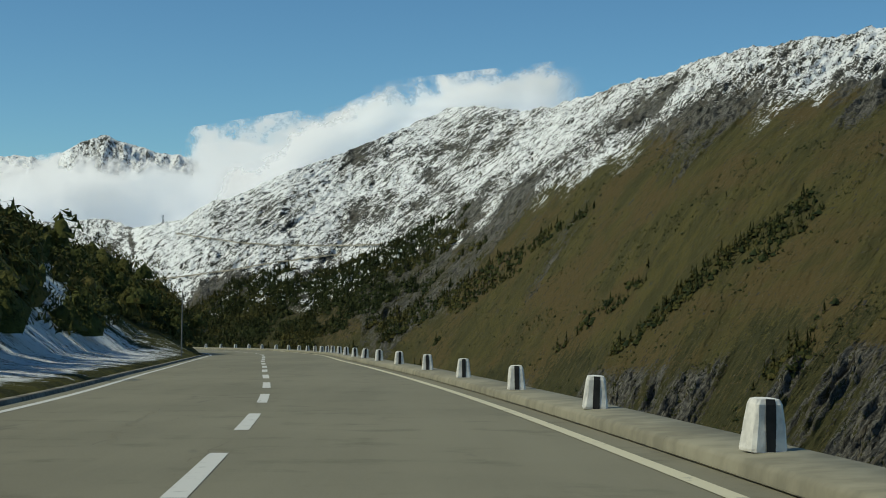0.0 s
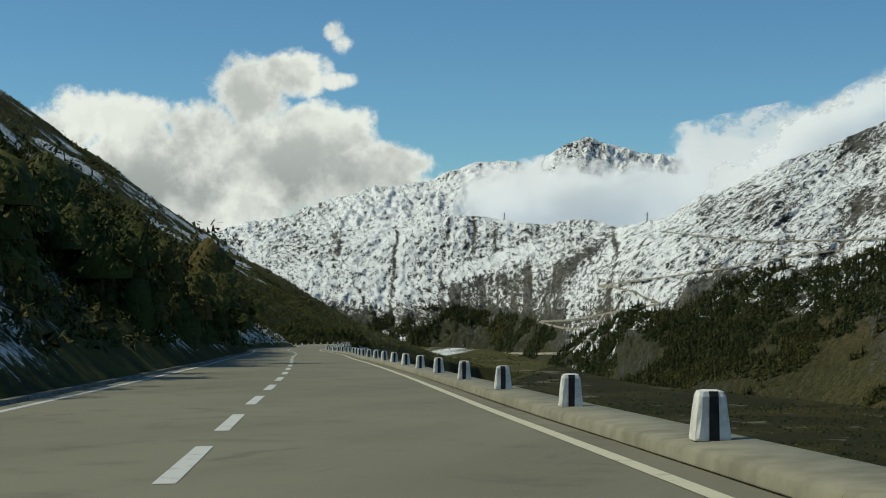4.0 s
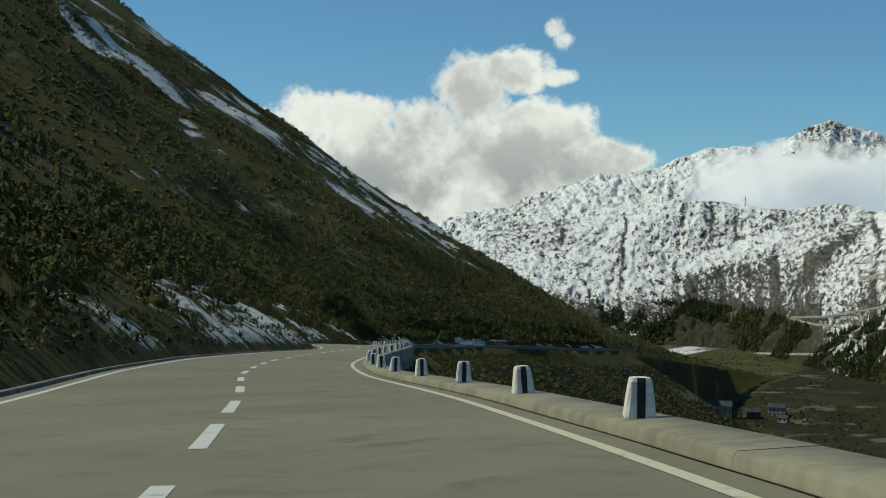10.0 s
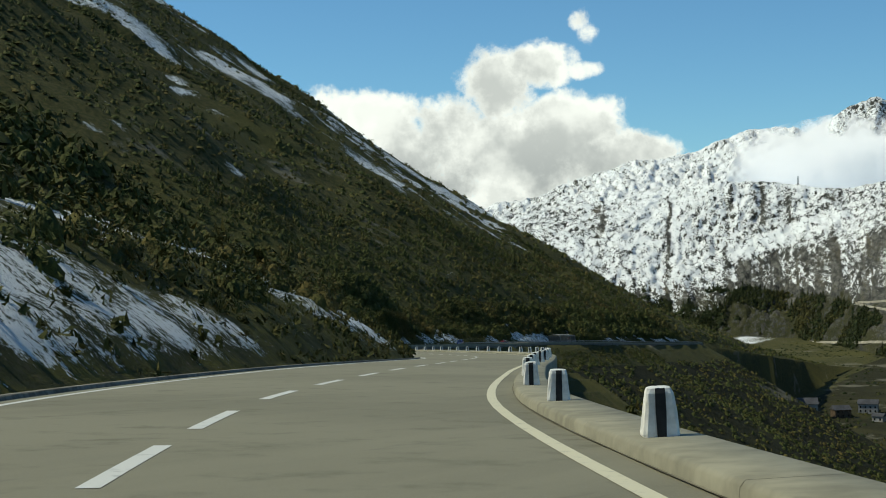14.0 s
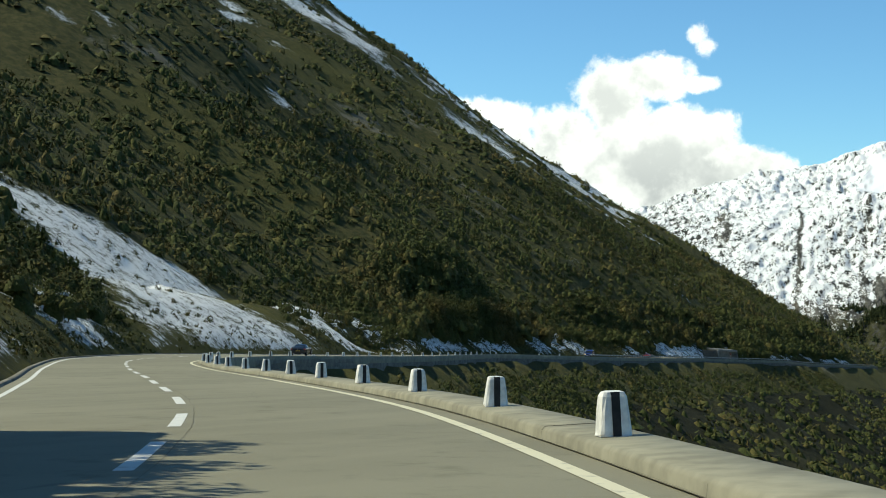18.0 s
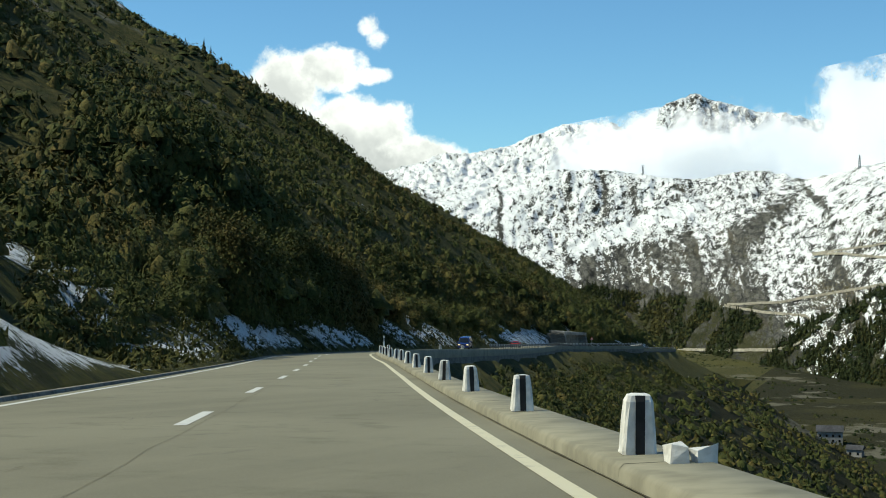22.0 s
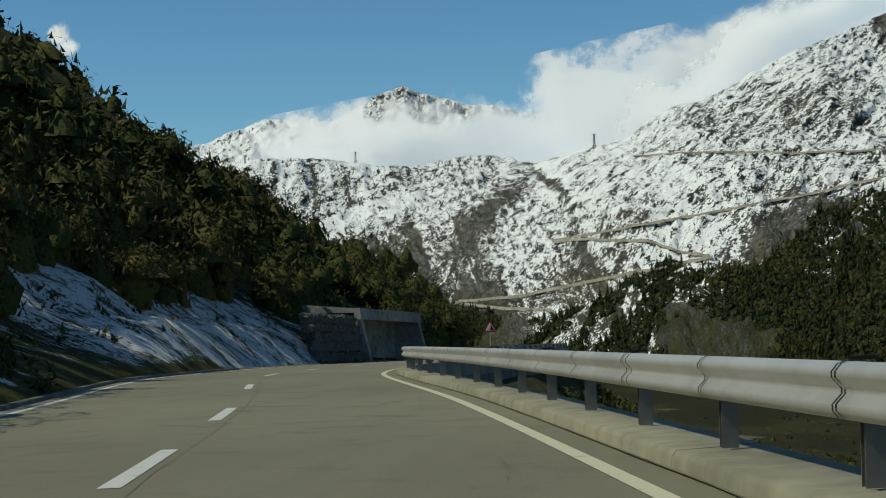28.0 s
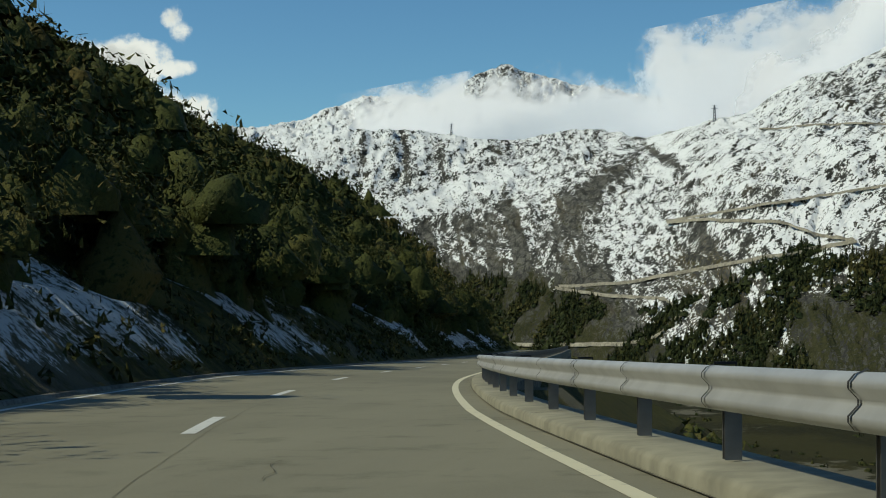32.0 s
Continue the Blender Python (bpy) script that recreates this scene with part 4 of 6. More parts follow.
lay_st = np.arange(1136, 1197, 1.0)
lay_by = ribbon("lay_by", lay_st, [(edge(lay_st) - 2 * LANE - 6.0, -0.012), (edge(lay_st) - 2 * LANE - 0.30, -0.004)], MAT["asphalt"])
tagged(lay_by, "narrow asphalt lay-by in front of the niche", "pavement", kind="structure")
kerb = tagged(new("kerb"), "low dark kerb at the foot of the hillside", "kerb", kind="structure")
for s in np.arange(S0 + 2, S1 - 8, 5.2):
    ss = np.linspace(s, s + 5.17, 5)
    if 1136 < s < 1194:
        continue
    ll = edge(ss) - 2 * LANE
    ribbon("kerb_stone", ss, [(ll - 0.52, -0.02), (ll - 0.52, 0.06), (ll - 0.36, 0.06), (ll - 0.33, -0.02)][::1], MAT["kerb"], parent=kerb)
BANK_OUT, BANK_UP = [0.5, 0.8, 1.3, 2.0, 2.8, 3.8, 5.2, 7.0, 9.5, 13, 16], [-0.06, 0.16, 0.62, 1.25, 1.8, 2.4, 3.2, 4.1, 5.3, 6.0, 4.5]


def bank_up(s, out):
    """Height of the bank over the road, that far out from the left line: a flat verge on some stretches."""
    flat = np.interp(s, [-60, 78, 92, 880, 892, 908, 920, 1090, 1100, 1128, 1140], [0.9, 0.9, 0, 0, 0.8, 0.8, 0, 0, 0.5, 0.5, 0])
    up = np.interp(out, BANK_OUT, BANK_UP)
    return np.where(up > 0.1, 0.1 + (up - 0.1) * (1 - flat * np.clip((7.5 - out) / 4, 0, 1)), up)


near_st = np.arange(S0 + 2, S1 - 4, 0.8)
wob1 = [value_noise(near_st, near_st * 0 + 3.7 * k, 2.6 + 0.8 * k, 31, 4) for k in range(len(BANK_OUT))]
near_left = edge(near_st) - 2 * LANE - bank_push(near_st)
bank_prof = [(near_left - o - (0.22 * w if o > 0.6 else 0), bank_up(near_st, o) + w * np.minimum(0.75, 0.28 * bank_up(near_st, o))) for o, w in zip(BANK_OUT, wob1)]
bank = ribbon("roadside_bank", near_st, bank_prof, MAT["bank"], True)
bank_xy = np.array([v.co[:2] for v in bank.data.vertices])
bu, bs = road_distance(bank_xy[:, 0], bank_xy[:, 1])
along = np.clip(value_noise(bs, bu * 1.6, 11, 51, 4) * 2.4 + 0.7, 0, 1)
verge = np.clip((-bu - np.interp(bs, EDGE_S, 2 * LANE - np.array(EDGE)) - 0.65) / 0.8, 0, 1)
gully = np.maximum.reduce([0.95 * np.clip(1.3 - np.abs((bs - 50) / 40) ** 2, 0, 1), 0.84 * np.clip(1.3 - np.abs((bs - 340) / 24) ** 2, 0, 1), 0.80 * np.clip(1.3 - np.abs((bs - 492) / 24) ** 2, 0, 1), 0.9 * np.clip(1.3 - np.abs((bs - 945) / 16) ** 2, 0, 1), 0.92 * np.clip(1.3 - np.abs((bs - 978) / 14) ** 2, 0, 1), 0.86 * np.clip(1.3 - np.abs((bs - 1008) / 7) ** 2, 0, 1), 0.86 * np.clip(1.3 - np.abs((bs - 1036) / 10) ** 2, 0, 1), 0.92 * np.clip(1.3 - np.abs((bs - 834) / 24) ** 2, 0, 1), 0.86 * np.clip(1.35 - np.abs((bs - 1146) / 25) ** 2, 0, 1)])
snow_near = np.maximum(along * 0.66, gully * 0.74) * verge
bank.data.attributes.new("snow", "FLOAT", "POINT").data.foreach_set("value", snow_near.astype(np.float32))
tagged(bank, "steep roadside bank with grass, soil and fresh snow", "bank", kind="structure")

# ---- guard stones, guard rail and posts ----
def guard_stone(seed):
    rng = random.Random(seed)
    root = new("guard_stone")
    bm = bmesh.new()
    rings = []
    for z, w, d in ((0, 0.128, 0.105), (0.02, 0.128, 0.105), (0.18, 0.112, 0.092), (0.305, 0.096, 0.081), (0.338, 0.082, 0.068), (0.346, 0.05, 0.045)):
        ring = []
        for sx, sy in ((-1, -0.8), (-0.8, -1), (0.8, -1), (1, -0.8), (1, 0.8), (0.8, 1), (-0.8, 1), (-1, 0.8)):
            j = rng.uniform(-0.006, 0.006)
            ring.append(bm.verts.new((sx * w + j, sy * d + j * 0.7, z)))
        rings.append(ring)
    for a, b in zip(rings, rings[1:]):
        for k in range(8):
            bm.faces.new((a[k], a[(k + 1) % 8], b[(k + 1) % 8], b[k]))
    bm.faces.new(rings[-1])
    part("stone_body", bm, MAT["whitewash"], root)
    bm = bmesh.new()
    for side in (-1, 1):
        rows = []
        for z, d in ((0.004, 0.111), (0.18, 0.098), (0.305, 0.087), (0.341, 0.073)):
            w = 0.034 + rng.uniform(-0.004, 0.004)
            rows.append([bm.verts.new((x, side * d, z)) for x in (-w, w)])
        for a, b in zip(rows, rows[1:]):
            bm.faces.new((a[0], a[1], b[1], b[0]) if side < 0 else (a[1], a[0], b[0], b[1]))
    part("black_band", bm, MAT["black"], root, "black painted band")
    return tagged(root, "whitewashed guard stone with a black band on the parapet", "guard stone", group="guard stones along the parapet")


STONES = fill([-14.3, 9.7, 15.8, 21.6, 27.8, 33.9, 47.9, 54.2, 59.9, 66.7, 85.8, 91.6, 97.6, 103.4, 128.1, 133.8, 139.7, 145.9, 165.7, 171.5, 177.6, 183.8, 281.7, 287.8, 294.5, 300.3, 319.9, 325.8, 331.5, 361.9, 373.9, 399.9, 406.2, 411.8,
               435.4, 441.1, 446.9, 470.7, 476.5, 482.1, 488.3, 513.7, 519.5, 525.1, 550.3, 556.6, 665.3, 671.2, 677.3, 706.6, 712.3, 718.2, 745.4, 751.7, 781.1, 786.6, 813.0], 6.0) + fill([826.5, 840.2, 859.8, 866.3, 873.2, 900.7, 907.3, 912.5, 937.8], 6.6) + [951.0, 977.2, 990.1]
kinds = [guard_stone(k) for k in range(4)]
for k, s in enumerate(STONES):
    p = place(s, edge(s) + 0.61, 0.14)
    m = pose(*p, RNG.normal(0, 1.2), RNG.normal(0, 1.6), heading(s) + RNG.normal(0, 4))
    if s > 835:
        m = m @ Matrix.Diagonal((0.92, 0.95, 1.14, 1))
    if k < 4:
        kinds[k].matrix_basis = m
    else:
        copy_thing(kinds[k % 4], m)


def broken_stone(s):
    root = new("broken_guard_stone")
    for x, h in ((-0.085, 0.10), (0.085, 0.095)):
        bm = bmesh.new()
        v = box(bm, x - 0.06, -0.08, 0, x + 0.06, 0.08, h)
        for q in v[4:]:
            q.co += Vector((RNG.normal(0, 0.015), RNG.normal(0, 0.015), RNG.normal(0, 0.02)))
        part("stump", bm, MAT["whitewash"], root)
    p = place(s, edge(s) + 0.78, 0.14)
    root.matrix_basis = pose(*p, 0, 0, heading(s))
    return tagged(root, "white stumps of a broken guard stone", "guard stone", group="guard stones along the parapet")


broken_stone(820.6)
broken_stone(859.0)

RAIL_0, RAIL_1 = 1012.0, S1 - 10
guard_rail = tagged(new("guard_rail"), "galvanised steel guard rail on posts along the drop", "guard rail")
W_PROFILE = [(0.0, 0.54), (-0.028, 0.53), (-0.055, 0.498), (-0.055, 0.471), (-0.013, 0.426), (-0.013, 0.402), (-0.055, 0.358), (-0.055, 0.331), (-0.028, 0.298), (0.0, 0.288)]
pitch = 2.45
for s in np.arange(RAIL_0, RAIL_1, pitch * 2):
    ss = np.linspace(s - 0.12, s + pitch * 2 - 0.125, 6)
    step_out = 0.004 * (round((s - RAIL_0) / pitch / 2) % 2)
    beam = ribbon("beam", ss, [(edge(ss) + 0.54 + x - step_out, 0.15 + z) for x, z in W_PROFILE], MAT["steel"], True, guard_rail)
bm = bmesh.new()
for a, b in (((-0.05, -0.03), (0.05, -0.024)), ((-0.05, 0.024), (0.05, 0.03)), ((-0.003, -0.024), (0.003, 0.024))):
    box(bm, a[0] + 0.0, a[1], 0, b[0] + 0.0, b[1], 0.50)
post_proto = part("post", bm, MAT["steel_dark"], guard_rail)
bm = bmesh.new()
cols = [[bm.verts.new((x - 0.016, dy, z)) for x, z in [(0.03, 0.552)] + W_PROFILE] for dy in (-0.013, 0.013)]
for k in range(len(W_PROFILE)):
    bm.faces.new((cols[0][k], cols[1][k], cols[1][k + 1], cols[0][k + 1]))
strap_proto = part("strap", bm, MAT["strap"], guard_rail)
bm = bmesh.new()
box(bm, -0.035, -0.045, 0.30, 0.04, 0.045, 0.50)
spacer_proto = part("spacer", bm, MAT["steel_dark"], guard_rail)
bm = bmesh.new()
for a, b in (((0.0, -0.005, 0.545), (0.13, 0.005, 0.562)), ((0.125, -0.005, 0.535), (0.135, 0.005, 0.562))):
    box(bm, *a, *b)
hook_proto = part("wire_hook", bm, MAT["strap"], guard_rail, "thin wire hook")
for k, s in enumerate(np.arange(RAIL_0, RAIL_1, pitch)):
    ang = heading(s)
    if k % 2 == 0:
        hook = hook_proto if k == 0 else hook_proto.copy()
        if k:
            scene.collection.objects.link(hook)
        hook.matrix_basis = pose(*place(s, edge(s) + 0.54, 0.15), 0, 0, ang)
    for proto, lat in ((post_proto, 0.645), (strap_proto, 0.54), (spacer_proto, 0.58)):
        ob = proto if k == 0 else proto.copy()
        if k:
            scene.collection.objects.link(ob)
        ob.matrix_basis = pose(*place(s, edge(s) + lat, 0.15), 0, 0, ang)


def guide_post(s, lat, up, height=0.85):
    root = new("guide_post")
    bm = bmesh.new()
    box(bm, -0.05, -0.035, 0, 0.05, 0.035, height)
    bmesh.ops.bevel(bm, geom=list(bm.edges), offset=0.012, segments=1, affect="EDGES")
    part("post_body", bm, MAT["whitewash"], root)
    bm = bmesh.new()
    box(bm, -0.053, -0.038, height * 0.66, 0.053, 0.038, height * 0.86)
    part("dark_band", bm, MAT["black"], root)
    bm = bmesh.new()
    box(bm, -0.028, -0.041, height * 0.69, 0.028, -0.036, height * 0.83)
    part("reflector", bm, MAT["reflector"], root)
    root.matrix_basis = pose(*place(s, lat, up), 0, 0, heading(s))
    return tagged(root, "white plastic guide post with a dark band and reflector", "guide post")


guide_post(946.5, edge(946.5) + 0.70, 0.14, 0.98)
guide_post(1106.0, edge(1106.0) - 2 * LANE - 0.75, 0.1, 0.5)


def pole(s, lat, height):
    bm = bmesh.new()
    bmesh.ops.create_cone(bm, cap_ends=True, segments=10, radius1=0.035, radius2=0.028, depth=height, matrix=Matrix.Translation((0, 0, height / 2)))
    root = part("marker_pole", bm, MAT["steel_dark"])
    root.matrix_basis = pose(*place(s, lat, 0.1), 0, 0, 0)
    return tagged(root, "thin grey snow marker pole on the verge", "pole")


pole(73.0, edge(73.0) - 2 * LANE - 0.9, 3.1)


def warning_sign(s, lat):
    root = new("warning_sign")
    bm = bmesh.new()
    bmesh.ops.create_cone(bm, cap_ends=True, segments=14, radius1=0.028, radius2=0.028, depth=2.3, matrix=Matrix.Translation((0, 0.03, 0.55)))
    part("pole", bm, MAT["steel"], root, "grey steel pole")

    def plate(name, half, z0, y, mat, label=""):
        bm = bmesh.new()
        tri = [(-half, z0), (half, z0), (0, z0 + half * 1.732)]
        out = []
        for k in range(3):                       # rounded corners
            a, b, c = Vector(tri[k - 1]), Vector(tri[k]), Vector(tri[(k + 1) % 3])
            for w in (0.06, 0.02):
                out.append(b + (a - b).normalized() * w + ((a + c) / 2 - b).normalized() * (0.012 if w < 0.05 else 0))
            for w in (0.02, 0.06):
                out.append(b + (c - b).normalized() * w + ((a + c) / 2 - b).normalized() * (0.012 if w < 0.05 else 0))
        front = [bm.verts.new((p.x, y, p.y)) for p in out]
        back = [bm.verts.new((p.x, y + 0.018, p.y)) for p in out]
        bm.faces.new(front)
        bm.faces.new(back[::-1])
        for k in range(len(out)):
            bm.faces.new((front[k], back[k], back[(k + 1) % len(out)], front[(k + 1) % len(out)]))
        bmesh.ops.recalc_face_normals(bm, faces=bm.faces)
        return part(name, bm, mat, root, label)

    plate("sign_plate", 0.345, 1.22, 0.0, MAT["sign_red"], "red bordered triangular plate")
    plate("sign_field", 0.235, 1.285, -0.006, MAT["sign_white"], "white field")
    bm = bmesh.new()
    cliff = [(0.0, 1.30), (0.205, 1.30), (0.03, 1.61), (0.012, 1.60), (0.03, 1.50), (0.015, 1.43), (0.02, 1.37)]
    bm.faces.new([bm.verts.new((x, -0.010, z)) for x, z in cliff])
    part("rock_face_symbol", bm, MAT["sign_black"], root, "black cliff symbol")
    for x, z, r in ((-0.01, 1.52, 0.02), (-0.035, 1.47, 0.022), (-0.02, 1.42, 0.018), (-0.05, 1.385, 0.022), (-0.075, 1.325, 0.024), (-0.12, 1.305, 0.018)):
        bm = bmesh.new()
        bmesh.ops.create_circle(bm, cap_ends=True, segments=7, radius=r, matrix=Matrix.Translation((x, -0.010, z)) @ Matrix.Rotation(radians(90), 4, "X"))
        part("falling_stone_symbol", bm, MAT["sign_black"], root)
    root.matrix_basis = pose(*place(s, lat, 0.15), 0, 0, heading(s) + 4)
    return tagged(root, "red and white triangular falling-rocks warning sign on a pole", "road sign")


warning_sign(1157.5, edge(1157.5) + 0.86)


# ---- avalanche niche and boulder wall on the hill side ----
def niche(s0, s1):
    root = new("concrete_niche")
    at = lambda s, out, up: place(s, edge(s) - 2 * LANE - out - float(np.interp(s, [1159, 1171, 1181, 1190], [1.9, 1.5, 0.8, 0.4])), up)  # noqa: E731

    def slab(name, corners, mat, label=""):
        bm = bmesh.new()
        v = [bm.verts.new(c) for c in corners]
        for f in ((3, 2, 1, 0), (4, 5, 6, 7), (0, 1, 5, 4), (1, 2, 6, 5), (2, 3, 7, 6), (3, 0, 4, 7)):
            bm.faces.new([v[i] for i in f])
        bmesh.ops.recalc_face_normals(bm, faces=bm.faces)
        part(name, bm, mat, root, label)

    h = 3.1
    slab("lintel", [at(s0 - 0.3, 0.95, h - 0.65), at(s1 + 0.3, 0.95, h - 0.65), at(s1 + 0.3, 1.35, h - 0.65), at(s0 - 0.3, 1.35, h - 0.65),
                    at(s0 - 0.3, 1.0, h), at(s1 + 0.3, 1.0, h), at(s1 + 0.3, 1.35, h), at(s0 - 0.3, 1.35, h)], MAT["concrete"])
    for s in (s0, s1):
        slab("buttress", [at(s - 0.22, 0.45, 0), at(s + 0.22, 0.45, 0), at(s + 0.22, 3.0, 0), at(s - 0.22, 3.0, 0),
                          at(s - 0.22, 1.02, h - 0.63), at(s + 0.22, 1.02, h - 0.63), at(s + 0.22, 3.0, h - 0.63), at(s - 0.22, 3.0, h - 0.63)], MAT["concrete"])
    slab("back_wall", [at(s0, 2.6, 0), at(s1, 2.6, 0), at(s1, 2.9, 0), at(s0, 2.9, 0), at(s0, 2.6, h), at(s1, 2.6, h), at(s1, 2.9, h), at(s0, 2.9, h)], MAT["concrete"])
    slab("roof_slab", [at(s0 - 0.3, 1.34, h - 0.25), at(s1 + 0.3, 1.34, h - 0.25), at(s1 + 0.3, 4.6, h - 0.25), at(s0 - 0.3, 4.6, h - 0.25),
                       at(s0 - 0.3, 1.34, h - 0.01), at(s1 + 0.3, 1.34, h - 0.01), at(s1 + 0.3, 4.6, h + 0.3), at(s0 - 0.3, 4.6, h + 0.3)], MAT["concrete"])
    slab("floor_slab", [at(s0, 0.4, -0.05), at(s1, 0.4, -0.05), at(s1, 4.3, -0.05), at(s0, 4.3, -0.05), at(s0, 0.4, 0.06), at(s1, 0.4, 0.06), at(s1, 4.3, 0.08), at(s0, 4.3, 0.08)], MAT["ledge"])
    return tagged(root, "open concrete avalanche niche with leaning buttresses in the bank", "concrete shelter")


niche(1170.0, 1182.5)


def boulder_wall(name, label, s0, s1, height, out, size, mat, lean=0.25):
    root = tagged(new(name), label, "wall")
    rng = random.Random(5)
    protos = []
    for k in range(6):
        bm = bmesh.new()
        bmesh.ops.create_cube(bm, size=1.0)
        bmesh.ops.bevel(bm, geom=list(bm.edges), offset=0.2, segments=1, affect="EDGES")
        for v in bm.verts:
            v.co += Vector((rng.uniform(-0.08, 0.08), rng.uniform(-0.12, 0.12), rng.uniform(-0.12, 0.12)))
        me = bpy.data.meshes.new("boulder")
        bm.to_mesh(me)
        bm.free()
        me.materials.append(mat)
        protos.append(me)
    z, row = 0.0, 0
    while z < height:
        hgt = size * rng.uniform(0.75, 1.1)
        s = s0 + rng.uniform(0, size)
        while s < s1:
            wid = size * rng.uniform(0.65, 1.6)
            ob = new("boulder", rng.choice(protos))
            ob.parent = root
            p = place(s + wid / 2, edge(s) - 2 * LANE - out - z * lean, z + hgt / 2)
            ob.matrix_basis = pose(*p, rng.uniform(-16, 16), rng.uniform(-6, 6), heading(s) + rng.uniform(-5, 5)) @ Matrix.Diagonal((size * rng.uniform(0.9, 1.25), wid * 1.03, hgt * rng.uniform(0.95, 1.15), 1))
            s += wid
        z += hgt * 0.93
    return root


boulder_wall("boulder_wall", "rough boulder retaining wall beside the niche", 1160.0, 1169.3, 2.5, 2.5, 0.62, MAT["boulder"])
def rock_face(s0, s1):
    """A rough rock spur cut off along the kerb, rising towards its end."""
    s = np.arange(s0, s1 + 0.2, 0.35)
    high = np.interp(s, [s0, s0 + 8, s1 - 8, s1], [1.6, 2.6, 4.6, 5.0])
    turned = np.clip((s - (s1 - 1.4)) / 1.4, 0, 1) ** 2 * 6.0
    cols = []
    for k, (out, up) in enumerate(((0.42, -0.1), (0.5, 0.12), (0.5, 0.3), (0.55, 0.45), (0.5, 0.6), (0.58, 0.75), (0.62, 0.87), (0.85, 0.97), (1.6, 1.02), (3.5, 1.0), (6.0, 0.7))):
        n1, n2 = value_noise(s, s * 0 + up * high * 1.0, 2.4, 71, 4, 0.6), value_noise(s, s * 0 + up * 4, 0.8, 72, 2)
        rough = 0.0 if k == 0 else 0.6
        cols.append((edge(s) - 2 * LANE - out - turned + rough * n1 + 0.22 * n2 * (k > 0), up * high + 0.2 * n1 * (k > 0)))
    ob = ribbon("rock_face", s, cols, MAT["boulder"])
    return tagged(ob, "dark vertical rock face cut off at the roadside", "rock face")


rock_face(672.0, 713.0)


# ---- masts on the pass ----
def mast(p, height):
    root = new("power_mast")
    bm = bmesh.new()

    def bar(a, b, w):
        a, b = Vector(a), Vector(b)
        m = look(a, b) @ Matrix.Translation((0, 0, -(b - a).length / 2))
        bmesh.ops.create_cube(bm, size=1.0, matrix=m @ Matrix.Diagonal((w, w, (b - a).length, 1)))

    w0, w1 = height * 0.09, height * 0.02
    for sx, sy in ((-1, -1), (1, -1), (1, 1), (-1, 1)):
        bar((sx * w0, sy * w0, -2), (sx * w1, sy * w1, height), 0.55)
    for k in range(6):
        f, g = k / 6, (k + 1) / 6
        a, b = w0 + (w1 - w0) * f, w0 + (w1 - w0) * g
        bar((-a, -a, f * height), (b, -b, g * height), 0.35)
        bar((a, -a, f * height), (-b, -b, g * height), 0.35)
    part("lattice_tower", bm, MAT["mast"], root)
    bm = bmesh.new()
    for z, half in ((0.95, 0.16), (0.80, 0.2)):
        bmesh.ops.create_cube(bm, size=1.0, matrix=Matrix.Translation((0, 0, z * height)) @ Matrix.Diagonal((half * height * 2, 0.5, 0.5, 1)))
    part("cross_arms", bm, MAT["mast"], root)
    root.matrix_basis = pose(*p, 0, 0, 15)
    return tagged(root, "grey steel lattice power mast on the snowy ridge", "power mast", group="masts on the pass")


for az, el, hh in ((11.08, 2.12, 21), (12.6, 1.95, 19), (8.7, 2.0, 18), (14.6, 2.02, 15), (17.6, 2.1, 13)):
    mast(valley_side.at(az, el) - (0, 0, 2), hh)


# ---- the pass road: switchbacks on the far side ----
def pass_road(name, points, width):
    pts = []
    for (a0, e0), (a1, e1) in zip(points, points[1:]):
        for f in np.arange(0, 1, 0.06):
            pts.append(valley_side.at(a0 + (a1 - a0) * f, e0 + (e1 - e0) * f))
    pts = np.array(pts)
    for _ in range(3):
        pts[1:-1] = (pts[:-2] + pts[1:-1] * 2 + pts[2:]) / 4
    d = np.gradient(pts, axis=0)
    d /= np.linalg.norm(d[:, :2], axis=1)[:, None] + 1e-6
    view = np.array(EYE_A) - pts
    view[:, 2] = 0
    view /= np.linalg.norm(view, axis=1)[:, None]
    up = np.array([0, 0, 1.0])
    rows = [pts + view * 1 + up * (width * 0.3), pts + view * 3 + up * 0.4, pts + view * (3 + width) + up * 0.3, pts + view * (4 + width * 1.3) - up * width * 0.45]
    ob = mesh_object(name, np.stack(rows, 1).reshape(-1, 3), grid_faces(len(pts), 4), MAT["pass_road"], True)
    return tagged(ob, "pale mountain road climbing the slope with its embankment", "road", kind="structure")


pass_road("road_pass_upper", [(8.1, 1.65), (7.0, 1.55), (6.2, 1.47), (5.0, 1.35), (3.9, 1.3), (2.2, 1.3), (0.6, 1.34), (-1.5, 1.45)], 2.7)
pass_road("road_pass_middle", [(0.6, 0.95), (1.9, 0.78), (3.06, 0.61), (5.19, 0.22), (7.2, -0.11), (8.76, -0.33), (10.0, -0.5), (10.6, -0.57)], 2.7)
pass_road("road_pass_lower", [(10.6, -0.6), (9.9, -0.62), (8.95, -0.8), (8.35, -1.12), (7.9, -1.25)], 3.4)
pass_road("road_pass_bend", [(7.9, -1.28), (8.8, -1.45), (9.9, -1.65), (11.7, -2.0), (13.0, -2.07)], 3.2)
pass_road("road_pass_foot", [(13.0, -2.1), (12.2, -2.28), (11.2, -2.38), (11.0, -2.7), (11.6, -3.2), (12.05, -3.33)], 3.6)
